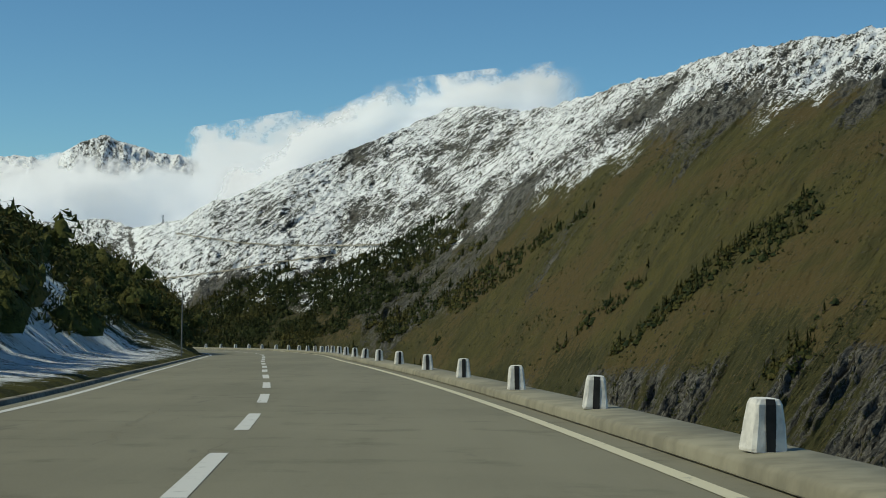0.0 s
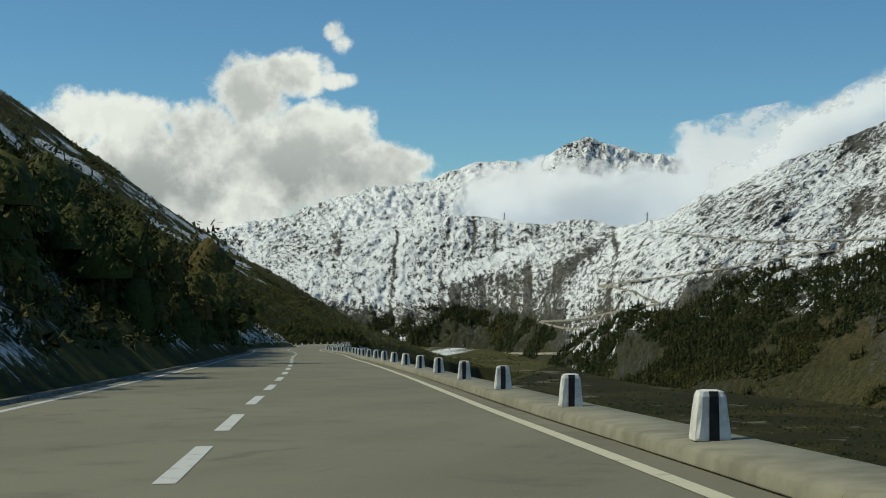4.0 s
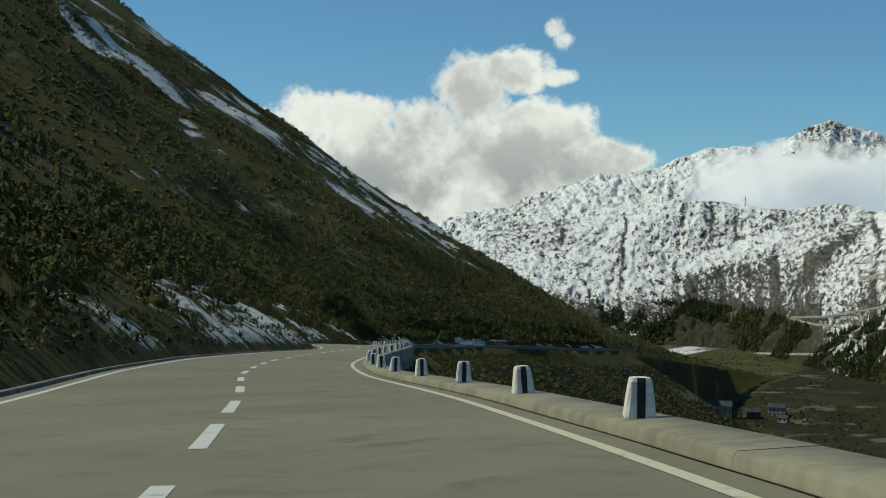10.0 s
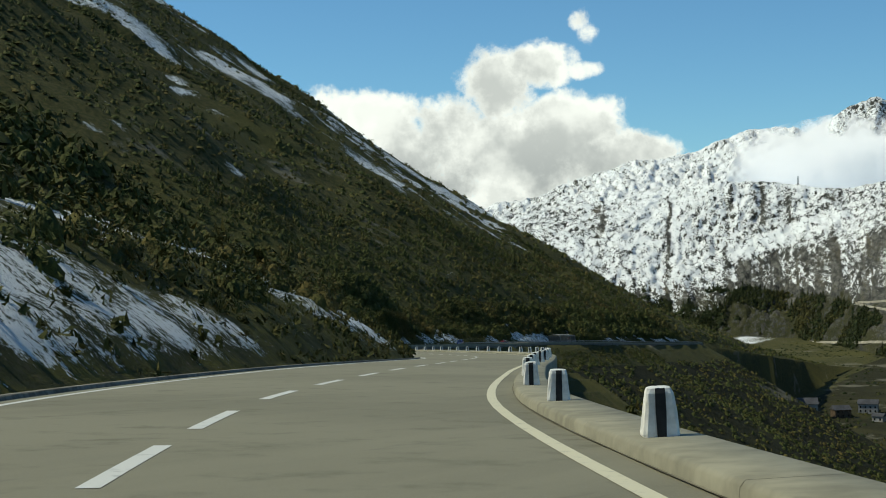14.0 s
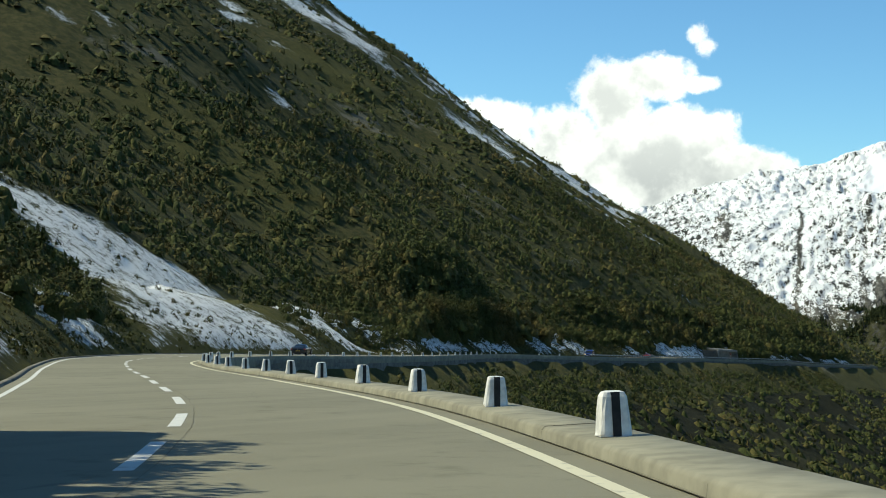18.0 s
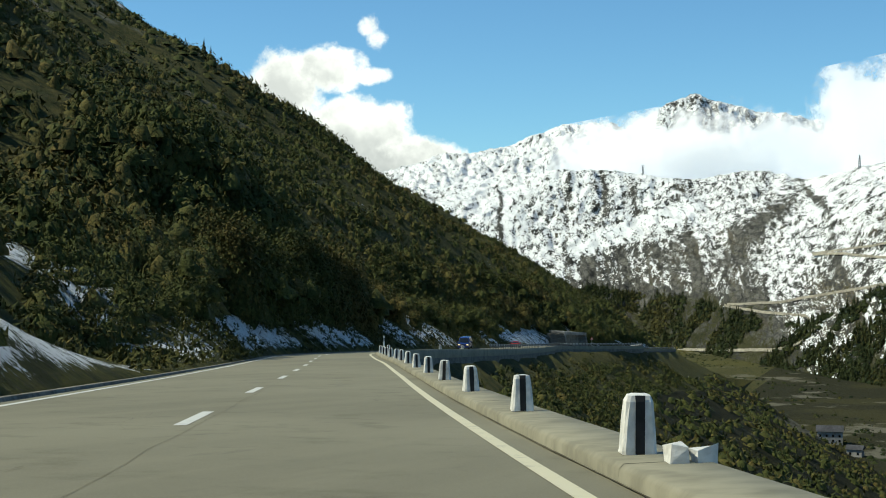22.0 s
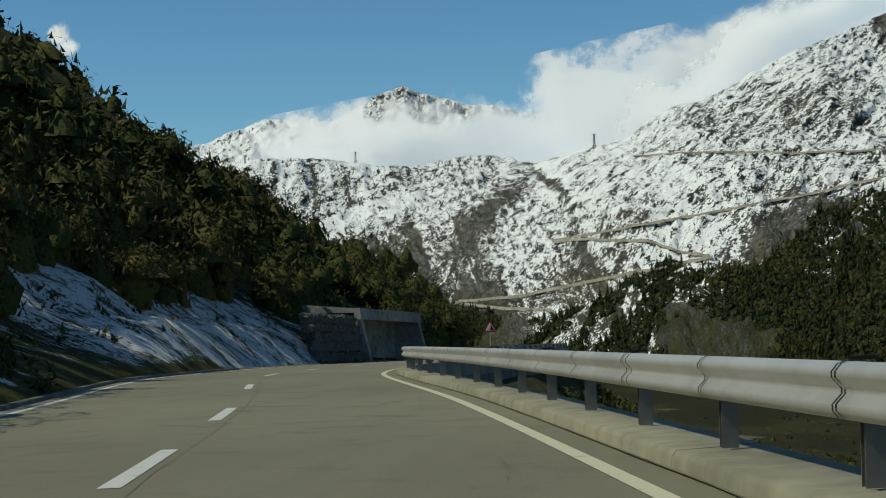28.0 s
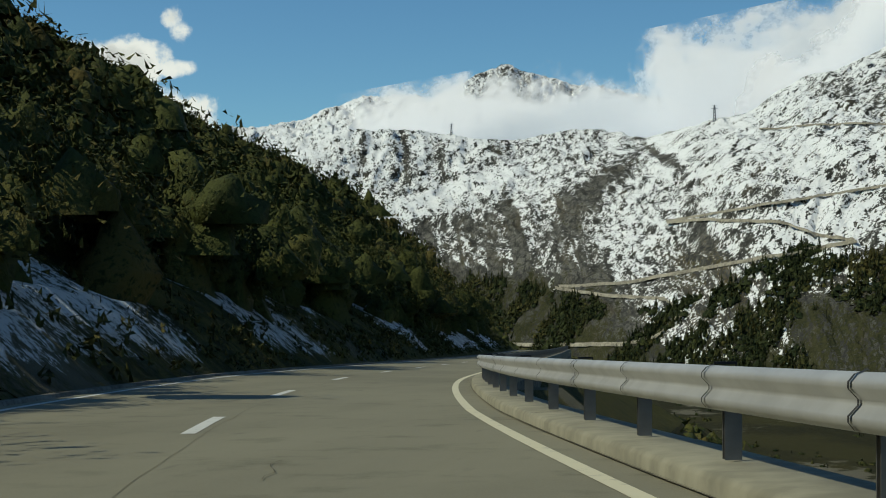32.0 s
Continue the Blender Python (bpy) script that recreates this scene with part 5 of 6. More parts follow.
pass_road("road_pass_valley", [(12.05, -3.36), (12.8, -3.38), (13.5, -3.4), (15.0, -3.35)], 3.6)

# ---- vehicles ----
def loft(name, sections, mat, parent, scale, close=True, label=""):
    """A skin over half rings (x, z), mirrored, that follow one another along y."""
    bm = bmesh.new()
    rings = []
    for y, half in sections:
        ring = half + [(-x, z) for x, z in reversed(half) if abs(x) > 1e-6]
        rings.append([bm.verts.new((x * scale, y * scale, z * scale)) for x, z in ring])
    for a, b in zip(rings, rings[1:]):
        n = len(a)
        for k in range(n):
            bm.faces.new((a[k], a[(k + 1) % n], b[(k + 1) % n], b[k]))
    if close:
        bm.faces.new(rings[0][::-1])
        bm.faces.new(rings[-1])
    bmesh.ops.recalc_face_normals(bm, faces=bm.faces)
    ob = part(name, bm, mat, parent, label)
    bevel = ob.modifiers.new("soft", "BEVEL")
    bevel.width, bevel.segments, bevel.limit_method, bevel.angle_limit = 0.03 * scale, 2, "ANGLE", radians(25)
    for f in ob.data.polygons:
        f.use_smooth = True
    return ob


def block(name, size, at, mat, parent, scale, label="", bevel=0.0):
    bm = bmesh.new()
    (sx, sy, sz), (x, y, z) = size, at
    box(bm, *[v * scale for v in (x - sx / 2, y - sy / 2, z - sz / 2, x + sx / 2, y + sy / 2, z + sz / 2)])
    if bevel:
        bmesh.ops.bevel(bm, geom=list(bm.edges), offset=bevel * scale, segments=2, affect="EDGES")
    return part(name, bm, mat, parent, label)


def wheel(parent, x, y, r, scale):
    bm = bmesh.new()
    turn = Matrix.Translation((x * scale, y * scale, r * scale)) @ Matrix.Rotation(radians(90), 4, "Y")
    bmesh.ops.create_cone(bm, cap_ends=True, segments=28, radius1=r * scale, radius2=r * scale, depth=0.22 * scale, matrix=turn)
    bmesh.ops.bevel(bm, geom=[e for e in bm.edges if e.calc_face_angle(0) > 1], offset=0.03 * scale, segments=2, affect="EDGES")
    tyre = part("wheel", bm, MAT["tyre"], parent, "black tyre")
    bm = bmesh.new()
    bmesh.ops.create_cone(bm, cap_ends=True, segments=24, radius1=r * 0.68 * scale, radius2=r * 0.62 * scale, depth=0.235 * scale, matrix=turn)
    rim = part("rim", bm, MAT["alloy"], tyre, "alloy rim")
    for k in range(5):
        bm = bmesh.new()
        bmesh.ops.create_cube(bm, size=1.0, matrix=turn @ Matrix.Rotation(k * math.tau / 5, 4, "Z") @ Matrix.Translation((r * 0.33 * scale, 0, 0)) @ Matrix.Diagonal((r * 0.6 * scale, 0.06 * scale, 0.25 * scale, 1)))
        part("spoke", bm, MAT["steel"], tyre)


def ring4(w, zb, zm, zt, crown=0.02):
    return [(0, zb), (w * 0.9, zb), (w, zm), (w * 0.96, zt), (w * 0.6, zt + crown), (0, zt + crown * 1.5)]


def coupe(s, lat, paint="car_dark", label="dark blue two-door sports coupe with red tail lights on the road"):
    k = 0.742
    root = new("sports_coupe")
    loft("body", [(0.0, ring4(0.74, 0.36, 0.6, 0.84)), (0.18, ring4(0.88, 0.24, 0.62, 0.95)), (0.7, ring4(0.925, 0.2, 0.62, 0.97)), (1.5, ring4(0.91, 0.19, 0.56, 0.9)), (2.4, ring4(0.88, 0.19, 0.54, 0.87)),
                  (3.3, ring4(0.91, 0.19, 0.56, 0.84)), (3.9, ring4(0.86, 0.2, 0.5, 0.74)), (4.25, ring4(0.66, 0.3, 0.45, 0.58))], MAT[paint], root, k)
    loft("cabin_glass", [(0.32, [(0, 0.9), (0.62, 0.9), (0.5, 0.985), (0, 1.0)]), (0.85, [(0, 0.88), (0.78, 0.88), (0.6, 1.15), (0, 1.185)]), (1.6, [(0, 0.86), (0.83, 0.86), (0.62, 1.255), (0, 1.30)]),
                         (2.1, [(0, 0.85), (0.83, 0.85), (0.6, 1.24), (0, 1.285)]), (2.95, [(0, 0.82), (0.74, 0.84), (0.62, 0.9), (0, 0.92)])], MAT["car_glass"], root, k, label="dark tinted glass")
    loft("roof", [(0.95, [(0, 1.19), (0.56, 1.17), (0.5, 1.215), (0, 1.235)]), (1.55, [(0, 1.28), (0.6, 1.25), (0.55, 1.295), (0, 1.318)]), (2.1, [(0, 1.27), (0.58, 1.24), (0.52, 1.28), (0, 1.302)])], MAT[paint], root, k)
    for x in (-1, 1):
        for y in (0.85, 3.4):
            wheel(root, x * 0.82, y, 0.335, k)
        block("tail_light", (0.2, 0.3, 0.11), (x * 0.80, 0.10, 0.80), MAT["tail_light"], root, k, "red tail light", 0.03)
        block("door_mirror", (0.2, 0.12, 0.13), (x * 0.98, 2.35, 0.98), MAT[paint], root, k, bevel=0.03)
        block("exhaust", (0.1, 0.14, 0.09), (x * 0.5, 0.03, 0.27), MAT["steel"], root, k, "chrome exhaust", 0.02)
        block("pillar", (0.03, 0.55, 0.05), (x * 0.69, 0.95, 1.07), MAT[paint], root, k)
    block("number_plate", (0.5, 0.02, 0.12), (0, -0.01, 0.62), MAT["plate"], root, k, "yellow number plate")
    for n in range(6):
        block("plate_bar", (0.045, 0.01, 0.075), (-0.19 + 0.075 * n, -0.022, 0.62), MAT["black"], root, k)
    block("badge", (0.09, 0.02, 0.06), (0, -0.005, 0.79), MAT["steel"], root, k, bevel=0.01)
    block("diffuser", (1.0, 0.1, 0.14), (0, 0.05, 0.27), MAT["black"], root, k)
    root.matrix_basis = pose(*place(s, lat, 0.012), 0, 0, heading(s))
    return tagged(root, label, "car")


def van(s, lat):
    k = 0.742
    root = new("van")
    tall = lambda w, zb, zm, zt: [(0, zb), (w * 0.92, zb), (w, zm), (w * 0.98, 1.0), (w * 0.86, zt - 0.1), (w * 0.78, zt), (0, zt + 0.03)]  # noqa: E731
    loft("body", [(0.0, ring4(0.82, 0.32, 0.6, 0.9)), (0.12, ring4(0.9, 0.26, 0.6, 0.98)), (0.85, ring4(0.92, 0.24, 0.6, 1.08))], MAT["car_blue"], root, k)
    loft("cabin_body", [(0.7, [(0, 0.3), (0.85, 0.3), (0.92, 0.6), (0.91, 1.02), (0.84, 1.06), (0.8, 1.08), (0, 1.1)]), (1.45, tall(0.92, 0.24, 0.6, 1.88)), (4.4, tall(0.92, 0.24, 0.6, 1.92)), (4.78, tall(0.86, 0.32, 0.6, 1.82))], MAT["car_blue"], root, k)
    bm = bmesh.new()
    v = [bm.verts.new((x * k, y * k, z * k)) for x, y, z in ((-0.80, 0.70, 1.11), (0.80, 0.70, 1.11), (0.70, 1.33, 1.80), (-0.70, 1.33, 1.80))]
    bm.faces.new(v)
    part("windscreen", bm, MAT["car_glass"], root, "dark windscreen")
    for x in (-1, 1):
        for y in (0.95, 3.85):
            wheel(root, x * 0.83, y, 0.32, k)
        for y0, y1 in ((1.25, 2.0), (2.15, 3.2), (3.3, 4.35)):
            bm = bmesh.new()
            bm.faces.new([bm.verts.new((x * a * k, b * k, c * k)) for a, b, c in ((0.918, y0, 1.12), (0.918, y1, 1.12), (0.845, y1 - 0.06, 1.72), (0.845, y0 + 0.14, 1.72))])
            part("side_window", bm, MAT["car_glass"], root)
        block("headlight", (0.3, 0.06, 0.17), (x * 0.66, 0.02, 0.78), MAT["lamp_lit"], root, k, "lit headlight", 0.02)
        block("indicator", (0.1, 0.06, 0.15), (x * 0.86, 0.05, 0.78), MAT["amber"], root, k, bevel=0.02)
        block("door_mirror", (0.2, 0.1, 0.24), (x * 1.03, 1.0, 1.2), MAT["car_blue"], root, k, bevel=0.03)
    block("grille", (1.0, 0.04, 0.14), (0, 0.0, 0.77), MAT["black"], root, k)
    block("bumper", (1.75, 0.16, 0.24), (0, 0.02, 0.44), MAT["car_blue"], root, k, bevel=0.05)
    block("number_plate", (0.5, 0.02, 0.11), (0, -0.07, 0.46), MAT["sign_white"], root, k)
    root.matrix_basis = pose(*place(s, lat, 0.012), 0, 0, heading(s))
    return tagged(root, "blue passenger van with lit headlights on the road", "van")


coupe(830.0, edge(830.0) - LANE + 0.18)
coupe(1082.0, edge(1082.0) - 1.3 * LANE, "sign_red", "dark red two-door car driving away on the road")
van(1030.0, edge(1030.0) - 1.6 * LANE)


# ---- hamlet on the valley floor ----
def house(p, w, d, h, turn, wall, label):
    root = new("house")
    bm = bmesh.new()
    box(bm, -w / 2, -d / 2, -2, w / 2, d / 2, h)
    part("wall", bm, wall, root)
    bm = bmesh.new()
    a = [bm.verts.new(c) for c in ((-w / 2 - 0.6, -d / 2 - 0.6, h - 0.2), (w / 2 + 0.6, -d / 2 - 0.6, h - 0.2), (w / 2 + 0.6, d / 2 + 0.6, h - 0.2), (-w / 2 - 0.6, d / 2 + 0.6, h - 0.2), (-w / 2 - 0.6, 0, h + d * 0.33), (w / 2 + 0.6, 0, h + d * 0.33))]
    for f in ((0, 1, 5, 4), (2, 3, 4, 5), (0, 4, 3), (1, 2, 5), (3, 2, 1, 0)):
        bm.faces.new([a[i] for i in f])
    part("roof", bm, MAT["roof"], root)
    for row in range(max(1, int(h // 3))):
        for col in range(max(2, int(w // 3.4))):
            bm = bmesh.new()
            x, z = -w / 2 + (col + 0.5) * w / max(2, int(w // 3.4)), 1.0 + row * 2.8
            box(bm, x - 0.55, -d / 2 - 0.06, z, x + 0.55, -d / 2 + 0.05, z + 1.4)
            part("window", bm, MAT["car_glass"], root)
    root.matrix_basis = pose(*p, 0, 0, turn)
    return tagged(root, label, "house", group="hamlet in the valley")


for x, y, w, d, h, turn, mat, label in ((-452, 1592, 26, 12, 11, 20, "plaster", "long grey hotel with a dark roof"), (-425, 1606, 12, 9, 6, 35, "timber", "small dark timber house with a gable roof"), (-412, 1640, 14, 9, 7, 5, "plaster", "pale house with a dark roof"),
                                        (-470, 1650, 11, 8, 6, 60, "timber", "brown barn at the edge of the hamlet"), (-395, 1590, 8, 6, 4, -10, "plaster", "small white outbuilding beside the houses")):
    house((x, y, float(ground_height(np.array([x * 1.0]), np.array([y * 1.0]))[0])), w, d, h, turn, MAT[mat], label)

# ---- vegetation ----
def leaf_mesh(name, label, p, rad, hgt, count, size, mat, category="shrubs", core=None):
    """Shrubs as crowns of many small leaf sprays: places, radii and heights, sprays for each, and their size."""
    n = len(p)
    th, w = RNG.random((n, count)) * 2 * math.pi, RNG.random((n, count))
    r = np.sqrt(1 - (w * 0.97) ** 2) * (0.60 + 0.42 * RNG.random((n, count)))
    lob = 1 + 0.22 * np.sin(th * 3 + RNG.random((n, 1)) * 6) * np.sin(w * 9 + RNG.random((n, 1)) * 6)
    c = np.stack([p[:, 0, None] + np.cos(th) * r * lob * rad[:, None], p[:, 1, None] + np.sin(th) * r * lob * rad[:, None],
                  p[:, 2, None] + (w * (0.75 + 0.3 * RNG.random((n, count))) - 0.05) * hgt[:, None]], -1).reshape(-1, 3)
    k = len(c)
    out = np.stack([np.cos(th) * r, np.sin(th) * r, w * 1.1 + 0.15 + 0 * th], -1).reshape(-1, 3)
    out = out / np.linalg.norm(out, axis=1)[:, None] + RNG.normal(size=(k, 3)) * 0.26
    out /= np.linalg.norm(out, axis=1)[:, None]
    a = np.array([0, 0, 1.0]) - out * out[:, 2:] + RNG.normal(size=(k, 3)) * 0.35
    a /= np.linalg.norm(a, axis=1)[:, None] + 1e-6
    b = np.cross(out, a)
    b /= np.linalg.norm(b, axis=1)[:, None] + 1e-6
    sz = size * (0.6 + 0.8 * RNG.random((k, 1)))
    v = np.stack([c - b * sz * 0.36 - a * sz * 0.5, c + b * sz * 0.36 - a * sz * 0.5, c + a * sz * 1.0], 1).reshape(-1, 3)
    faces = np.arange(len(v)).reshape(-1, 3)
    if core:      # the dense inside of the bush
        seg, rings = core
        ang = (np.arange(seg) / seg * 2 * math.pi)[None, None] + RNG.random((n, 1, 1)) * 6
        lift = np.linspace(0, 0.86, rings)[None, :, None]
        swell = 0.58 * np.sqrt(1 - lift**2) * (0.5 + 0.9 * RNG.random((n, rings, seg)))
        ring = np.stack([p[:, 0, None, None] + np.cos(ang) * swell * rad[:, None, None], p[:, 1, None, None] + np.sin(ang) * swell * rad[:, None, None],
                         p[:, 2, None, None] + (lift * (0.42 + 0.4 * RNG.random((n, rings, seg))) - 0.14) * hgt[:, None, None]], -1).reshape(n, -1, 3)
        tops = np.stack([p[:, 0], p[:, 1], p[:, 2] + hgt * 0.6], -1)[:, None]
        per = rings * seg + 1
        tri = []
        for q in range(rings - 1):
            for g in range(seg):
                a0, a1, b0, b1 = q * seg + g, q * seg + (g + 1) % seg, (q + 1) * seg + g, (q + 1) * seg + (g + 1) % seg
                tri += [(a0, a1, b1), (a0, b1, b0)]
        tri += [((rings - 1) * seg + g, (rings - 1) * seg + (g + 1) % seg, per - 1) for g in range(seg)]
        cv = np.concatenate([ring, tops], 1).reshape(-1, 3)
        cf = (np.array(tri)[None] + (np.arange(n) * per)[:, None, None]).reshape(-1, 3) + len(v)
        v, faces = np.concatenate([v, cv]), np.concatenate([faces, cf])
    ob = mesh_object(name, v, faces, mat)
    return tagged(ob, label, category, kind="stuff")


def slope_places(s0, s1, u0, u1, spacing, keep=0.8, shy=1.1):
    n = int((s1 - s0) * abs(u1 - u0) / spacing**2)
    s, u = s0 + RNG.random(n) * (s1 - s0), u0 + RNG.random(n) * (u1 - u0)
    q = place(s, u)
    z, uu, ss = ground_height(q[:, 0], q[:, 1], True)
    lo, hi = min(u0, u1), max(u0, u1)
    inside = (uu > lo - 0.5) & (uu < hi + 0.5)
    bare = snow_cover(q[:, 0], q[:, 1], uu, ss)
    clump = value_noise(q[:, 0], q[:, 1], 30, 21, 3)
    ok = inside & (RNG.random(n) < keep + clump * 0.5) & (RNG.random(n) > bare * shy)
    # over the bank the ground is the bank itself
    left = uu - (edge(ss) - 2 * LANE) + bank_push(ss)
    verge = (ss < 84) & (left > -4.2 + clump) & (uu < 0)
    ok = ok & ~verge & ((left < -0.6) | (uu > 0)) & ~((ss > 1137) & (ss < 1195) & (left > -1.5) & (uu < 0)) & ~((ss > 1116) & (ss < 1172) & (left > -2.3 + clump * 2.5) & (uu < 0))
    zb = np.interp(ss, ARC, LINE[:, 2]) + bank_up(ss, -left)
    z = np.where((uu < 0) & (-left < 16), np.maximum(z, zb), z)
    return np.stack([q[:, 0], q[:, 1], z], 1)[ok]


def tall_here(s, u):
    """How tall the bushes grow over the road: thickets of alder on some stretches."""
    h = np.interp(s, [-20, 55, 70, 84, 135, 165, 180, 250, 270, 300, 330, 345, 762, 776, 802, 808, 925, 935, 1012, 1022, 1080, 1090, 1160, 1170, 1195, 1205, 1320],
                  [3.8, 3.8, 1.6, 3.6, 3.6, 2.2, 4.8, 4.8, 1.8, 2.8, 2.8, 1.6, 1.5, 3.4, 3.4, 1.4, 1.3, 6.6, 6.6, 3.4, 3.6, 4.8, 5.0, 4.4, 5.0, 7.2, 7.2])
    return h


p = slope_places(-20, 1440, -8.0, -24, 1.75, 0.85)
u_, s_ = road_distance(p[:, 0], p[:, 1])
tall = tall_here(s_, u_) * (0.35 + 0.65 * RNG.random(len(p)))
s_ = 1184 + RNG.random(90) * 50
out_ = 1.3 + RNG.random(90) * 3.6
near_bush = place(s_, edge(s_) - 2 * LANE - out_, bank_up(s_, out_) - 0.2)
p, tall = np.concatenate([p, near_bush]), np.concatenate([tall, 2.4 + RNG.random(90) * 2.4])
s_ = 90 + RNG.random(40) * 24
out_ = 1.5 + RNG.random(40) * 3.2
near_bush = place(s_, edge(s_) - 2 * LANE - out_, bank_up(s_, out_) - 0.2)
p, tall = np.concatenate([p, near_bush]), np.concatenate([tall, 1.7 + RNG.random(40) * 1.5])
s_ = 205 + RNG.random(230) * 128
out_ = np.where(s_ < 268, 1.8, 4.2) + RNG.random(230) * 7
near_bush = place(s_, edge(s_) - 2 * LANE - out_, bank_up(s_, out_) - 0.2)
p, tall = np.concatenate([p, near_bush]), np.concatenate([tall, 2.6 + np.minimum(out_, 5) * 0.45 + RNG.random(230) * 1.4])
big = np.repeat(np.where(tall > 2.2)[0], 2)
reach = 0.5 + tall[big] * 0.26
p2 = p[big] + np.stack([RNG.normal(0, 0.55, len(big)) * reach, RNG.normal(0, 0.55, len(big)) * reach, tall[big] * RNG.uniform(0.2, 0.46, len(big))], 1)
low = np.where(tall > 2.2, tall * 0.72, tall)
places = np.concatenate([p, p2])
radii = np.concatenate([0.55 + low * 0.34, reach * RNG.uniform(0.7, 1.05, len(big))])
heights = np.concatenate([low, tall[big] * RNG.uniform(0.30, 0.42, len(big))])
near_u = road_distance(places[:, 0], places[:, 1])[0] > -12.5
leaf_mesh("roadside_shrubs", "dense green and yellowing alder shrubs beside the road", places[near_u], radii[near_u], heights[near_u], 140, 0.15, MAT["leaf"], core=(6, 3))
leaf_mesh("bank_shrubs", "dense green and yellowing alder shrubs above the road", places[~near_u], radii[~near_u], heights[~near_u], 34, 0.36, MAT["leaf"], core=(5, 2))
s_ = 952 + RNG.random(42) * 42
out_ = 4.0 + RNG.random(42) * 3.2
p = place(s_, edge(s_) - 2 * LANE - out_, bank_up(s_, out_) - 0.3)
tall = 6.4 + RNG.random(42) * 1.8
leaf_mesh("tall_alders", "tall dark alder thicket shading the road", p, tall * 0.30, tall, 1300, 0.22, MAT["leaf"], core=(9, 5))
s_ = 674 + RNG.random(150) * 38
out_ = 0.9 + RNG.random(150) ** 1.5 * 5
top_ = np.interp(s_, [672, 680, 705, 713], [1.6, 2.6, 4.6, 5.0]) * np.interp(out_, [0.9, 3.5, 6.0], [0.95, 1.0, 0.75])
p = place(s_, edge(s_) - 2 * LANE - out_, top_ - 0.15)
leaf_mesh("rock_top_bushes", "green and yellowing bushes on top of the rock face", p, 0.5 + RNG.random(150) * 0.7, 0.7 + RNG.random(150) * 1.1, 190, 0.15, MAT["leaf"], core=(7, 3))
p = slope_places(-20, 1440, -5.3, -10, 0.52, 0.8, 0.6)
u_, s_ = road_distance(p[:, 0], p[:, 1])
p = p[((s_ < 1120) | (s_ > 1158) | (RNG.random(len(p)) < 0.35)) & (value_noise(s_, u_ * 1.6, 11, 51, 4) * 2.4 + 0.6 < RNG.uniform(0.2, 1.6, len(p)))]
leaf_mesh("bank_tufts", "tufts of grass and heather on the snowy bank", p, 0.16 + RNG.random(len(p)) * 0.22, 0.10 + RNG.random(len(p)) * 0.28, 9, 0.17, MAT["heath"], "grass")
p = slope_places(795, 852, -9, -75, 1.5, 0.7, 0.75)
leaf_mesh("gully_tufts", "tufts and dwarf shrubs poking out of the snow", p, 0.25 + RNG.random(len(p)) ** 3 * 0.8, 0.2 + RNG.random(len(p)) ** 3 * 0.9, 30, 0.16, MAT["heath"], "shrubs")
p = slope_places(-20, 1450, -24, -85, 2.5, 0.92)
leaf_mesh("hillside_shrubs", "shrub heath covering the hillside", p, 0.9 + RNG.random(len(p)) * 1.2, 0.8 + RNG.random(len(p)) ** 2 * 2.0, 18, 0.46, MAT["leaf"], core=(5, 2))
p = slope_places(0, 1560, -85, -340, 4.1, 0.85, 0.9)
leaf_mesh("upper_hillside_shrubs", "shrubs and heath high on the hillside", p, 1.2 + RNG.random(len(p)) * 1.9, 0.8 + RNG.random(len(p)) * 1.5, 9, 0.6, MAT["leaf"], core=(5, 2))
n_ = 16000
vx, vy = -1150 + RNG.random(n_) * 760, 1150 + RNG.random(n_) * 900
vz, vu, vs = ground_height(vx, vy, True)
sel = (vs > 1440) & (vu < -9) & (vu > -420) & (RNG.random(n_) > 0.95 * snow_cover(vx, vy, vu, vs))
p = np.stack([vx, vy, vz], 1)[sel]
leaf_mesh("far_hillside_shrubs", "shrub heath on the far end of the hillside", p, 1.4 + RNG.random(len(p)) * 2.2, 1.0 + RNG.random(len(p)) * 2.0, 5, 1.0, MAT["leaf"], core=(5, 2))
p = slope_places(0, 1300, 4.6, 16, 1.6, 0.75)
leaf_mesh("downhill_shrubs", "shrubs on the slope below the parapet", p, 0.6 + RNG.random(len(p)) * 0.7, 0.5 + RNG.random(len(p)) * 0.7, 24, 0.28, MAT["leaf"], core=(6, 2))
p = slope_places(0, 1450, 16, 120, 4.0, 0.85)
leaf_mesh("lower_slope_shrubs", "shrub heath on the slope down to the valley", p, 1.2 + RNG.random(len(p)) * 1.6, 0.8 + RNG.random(len(p)) * 1.4, 5, 0.8, MAT["leaf"], core=(5, 2))
p = slope_places(0, 1500, 120, 520, 8.0, 0.45)
n_ = 6500
vx, vy = -760 + RNG.random(n_) * 1300, 900 + RNG.random(n_) * 1500
vz, vu, vs = ground_height(vx, vy, True)
thick = value_noise(vx, vy, 120, 81, 4) + 0.5 * value_noise(vx, vy, 30, 82, 3)
sel = (vu > 60) & (vz < -125) & (thick + RNG.normal(0, 0.2, n_) > 0.02)
p = np.concatenate([p, np.stack([vx, vy, vz], 1)[sel]])
n_ = 9000
vx, vy = -1050 + RNG.random(n_) * 1100, 1450 + RNG.random(n_) * 1000
vz, vu, vs = ground_height(vx, vy, True)
sel = (vz < -120) & (value_noise(vx, vy, 120, 81, 4) + RNG.normal(0, 0.2, n_) > -0.1)
p = np.concatenate([p, np.stack([vx, vy, vz], 1)[sel]])
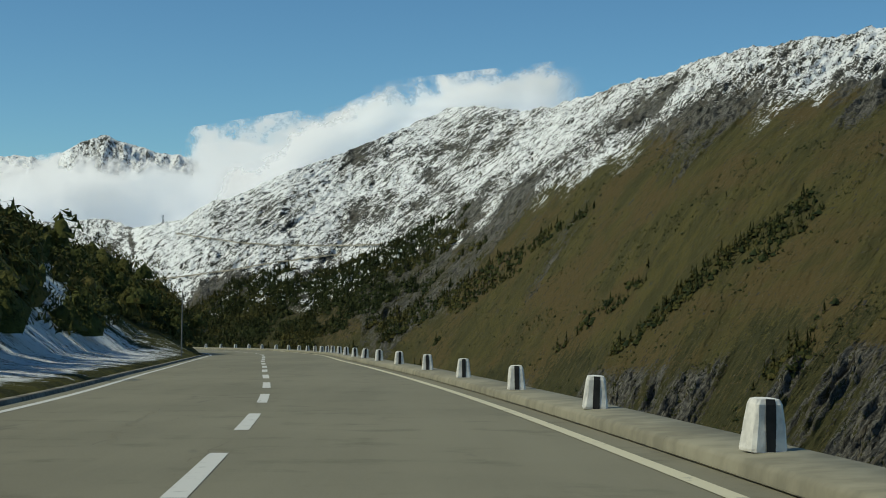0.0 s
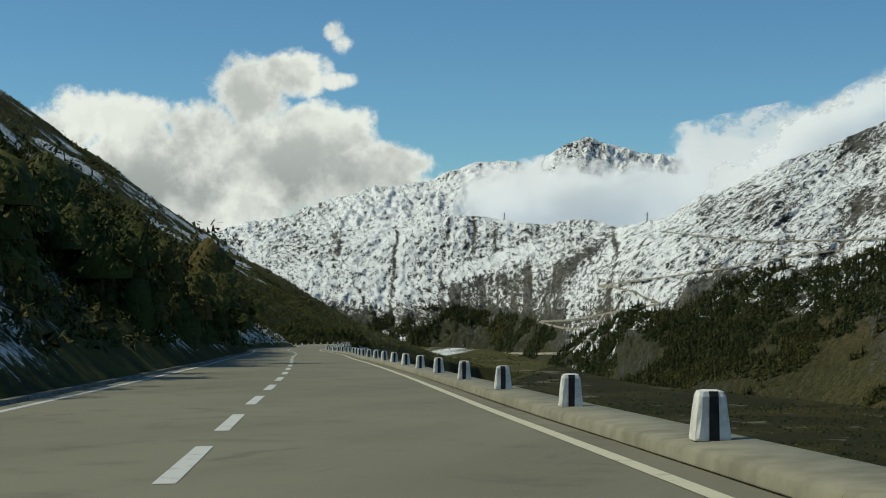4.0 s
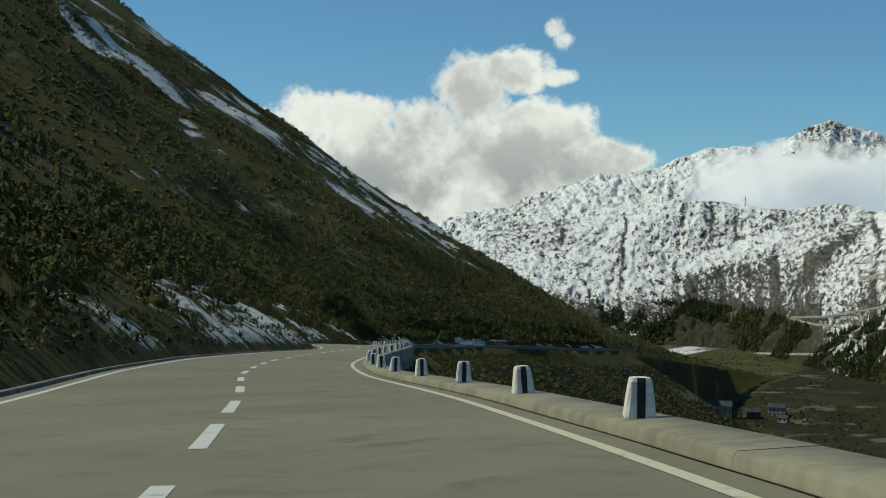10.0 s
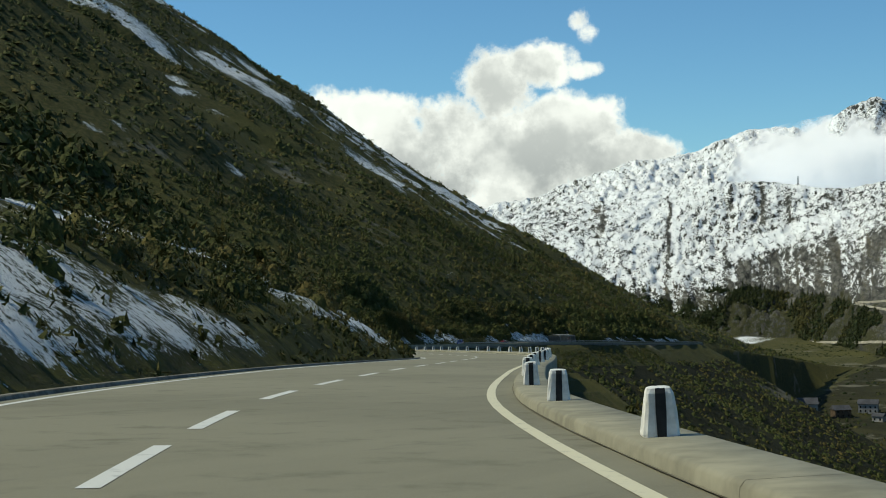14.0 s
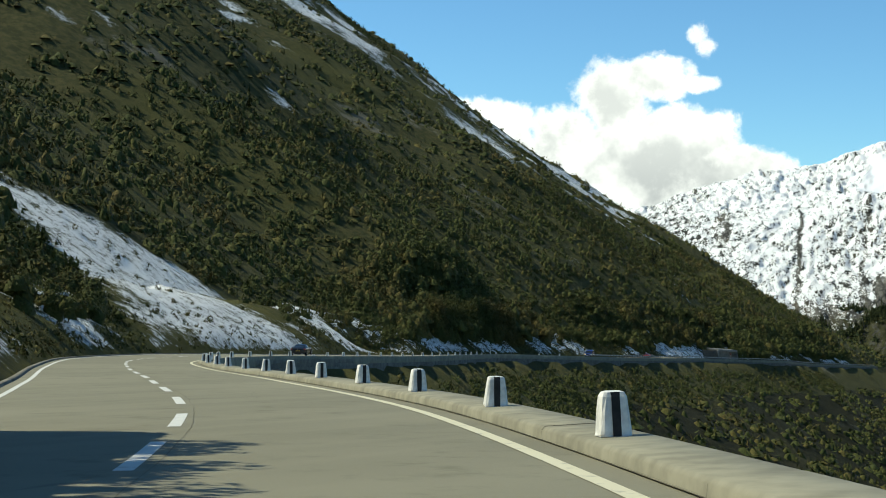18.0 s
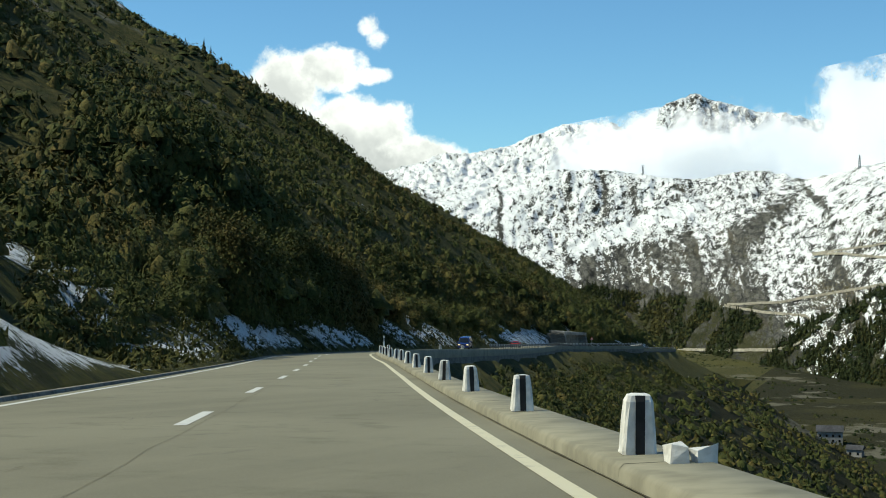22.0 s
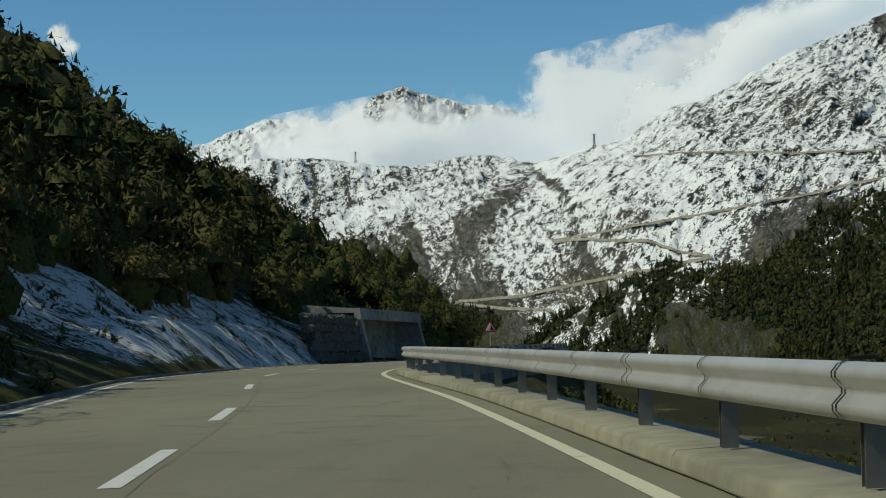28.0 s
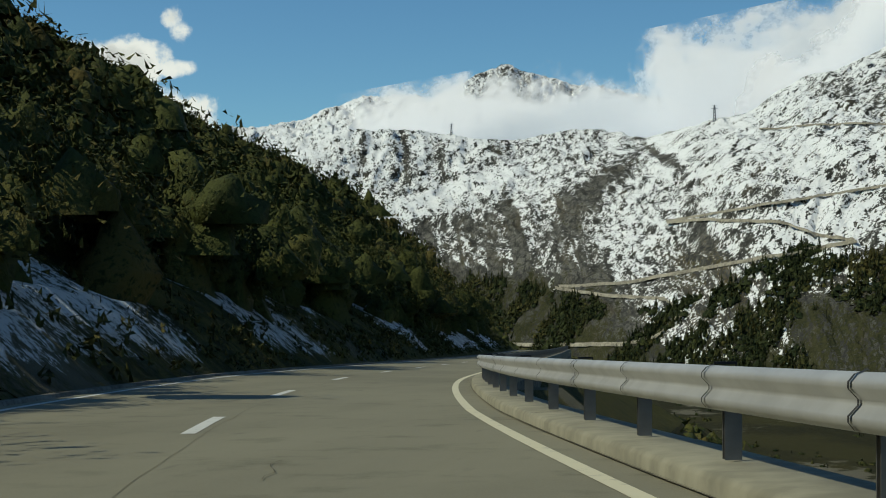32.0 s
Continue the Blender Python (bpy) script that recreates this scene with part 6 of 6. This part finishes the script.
leaf_mesh("valley_shrubs", "dark shrubs strewn over the valley meadows", p, 1.6 + RNG.random(len(p)) * 3.0, 0.9 + RNG.random(len(p)) * 2.0, 5, 0.9, MAT["conifer"], core=(6, 2))


def conifers(name, label, p, hgt, mat):
    """Small spruces: tiers of drooping sprays round a point, many in one mesh."""
    n, tiers, per = len(p), 6, 7
    t = np.repeat(np.arange(tiers), per)[None]
    th = RNG.random((n, tiers * per)) * 2 * math.pi
    f = (t + RNG.random((n, tiers * per)) * 0.8) / tiers
    r = (1 - f) * 0.24 * hgt[:, None] * (0.7 + 0.6 * RNG.random((n, tiers * per)))
    root = p[:, None] + np.stack([0 * th, 0 * th, f * hgt[:, None]], -1)
    tip = p[:, None] + np.stack([np.cos(th) * r, np.sin(th) * r, (f - 0.06) * hgt[:, None]], -1)
    wide = np.stack([-np.sin(th), np.cos(th), 0 * th], -1) * (0.08 * hgt[:, None] * (1.1 - f))[..., None]
    top = root + np.stack([0 * th, 0 * th, 0.16 * hgt[:, None] + 0 * th], -1)
    v = np.stack([top, tip - wide, tip + wide], 2).reshape(-1, 3)
    ob = mesh_object(name, v, np.arange(len(v)).reshape(-1, 3), mat)
    return tagged(ob, label, "forest", kind="stuff")


def wooded(x, y, z, az):
    edge_z = np.interp(az, WOOD_AZ, WOOD_TOP)
    patch = value_noise(x, y, 90, 41, 4) + 0.6 * value_noise(x, y, 30, 43, 3)
    rib = value_noise(az * 20 + z * 1.45, z * 0.35, 48, 44, 5, 0.65) * 1.3
    turn = np.clip((-2 - az) / 7, 0, 1)
    patch = patch * (1 - turn) + rib * turn
    dense = 0.20 - 0.45 * turn - 0.45 * np.clip((-45 - z) / 60, 0, 1) * np.clip((7 - az) / 3, 0, 1)
    dense = dense - 0.15 * np.clip(az - 11, 0, 1)
    return (az < 20) & (az > -30) & (z < edge_z + patch * 12) & (patch + dense > 0) & (RNG.random(len(x)) < 0.9 - 0.66 * turn)


p = valley_side.scatter(260000, RNG, wooded)
near_first = p[RNG.permutation(len(p))[:17000]]
conifers("far_spruces", "dark spruces on the far valley side", near_first[:5200], 4 + RNG.random(5200) ** 1.5 * 9, MAT["conifer"])
q = near_first[5200:]
leaf_mesh("far_forest", "dark alder and conifer wood on the far valley side", q, 3.5 + RNG.random(len(q)) * 4.5, 2.5 + RNG.random(len(q)) * 4, 8, 1.9, MAT["conifer"], "forest", (6, 2))
def grassy(x, y, z, az):
    return (az < 4) & (z < np.interp(az, [-30, -17, -11, -8, -4, 4], [150, 130, 110, 80, 30, 0])) & (value_noise(az * 20 + z * 1.2, z * 0.5, 40, 47, 5, 0.65) + RNG.normal(0, 0.1, len(x)) > 0.16)


p = valley_side.scatter(40000, RNG, grassy)[:6000]
leaf_mesh("slope_bushes", "low dark bushes scattered over the brown mountainside", p, 0.6 + RNG.random(len(p)) ** 3 * 3.0, 0.5 + RNG.random(len(p)) ** 2 * 2.4, 5, 1.0, MAT["conifer"], core=(5, 2))
p = slope_places(600, 1560, -60, -320, 30, 0.9)
conifers("ridge_spruces", "scattered spruces along the ridge", p, 2 + RNG.random(len(p)) ** 2 * 4, MAT["conifer"])


# ---- the two spruces on the hill's edge ----
def spruce(p, height, seed):
    rng = np.random.default_rng(seed)
    root = new("spruce_tree")
    bm = bmesh.new()
    bmesh.ops.create_cone(bm, cap_ends=True, segments=8, radius1=height * 0.022, radius2=height * 0.004, depth=height, matrix=Matrix.Translation((0, 0, height / 2)))
    part("trunk", bm, MAT["stem"], root)
    verts = []
    for f in np.linspace(0.12, 0.97, 26):
        for k in range(8):
            a = rng.uniform(0, 2 * math.pi)
            r = height * 0.27 * (1 - f) ** 0.65 * rng.uniform(0.55, 1.15) + 0.05
            c, s_ = math.cos(a), math.sin(a)
            z0, z1, w = f * height, f * height - r * rng.uniform(0.1, 0.35), r * 0.22 + 0.04
            verts += [(0, 0, z0), (c * r * 0.55 - s_ * w, s_ * r * 0.55 + c * w, (z0 + z1) / 2), (c * r, s_ * r, z1)]
            verts += [(0, 0, z0), (c * r, s_ * r, z1), (c * r * 0.55 + s_ * w, s_ * r * 0.55 - c * w, (z0 + z1) / 2)]
    mesh_object("crown", verts, np.arange(len(verts)).reshape(-1, 3), MAT["conifer"], parent=root)
    root.matrix_basis = pose(*p)
    return tagged(root, "slender dark spruce standing on the edge of the hillside", "tree", group="spruces on the hill")


for k, (x, y, top) in enumerate(((-482.1, 1161.7, -21.0), (-484.0, 1166.0, -22.8))):
    z = float(ground_height(np.array([x]), np.array([y]))[0]) - 0.2
    spruce((x, y, z), min(max(top - z, 4.5), 9.0), 90 + k)
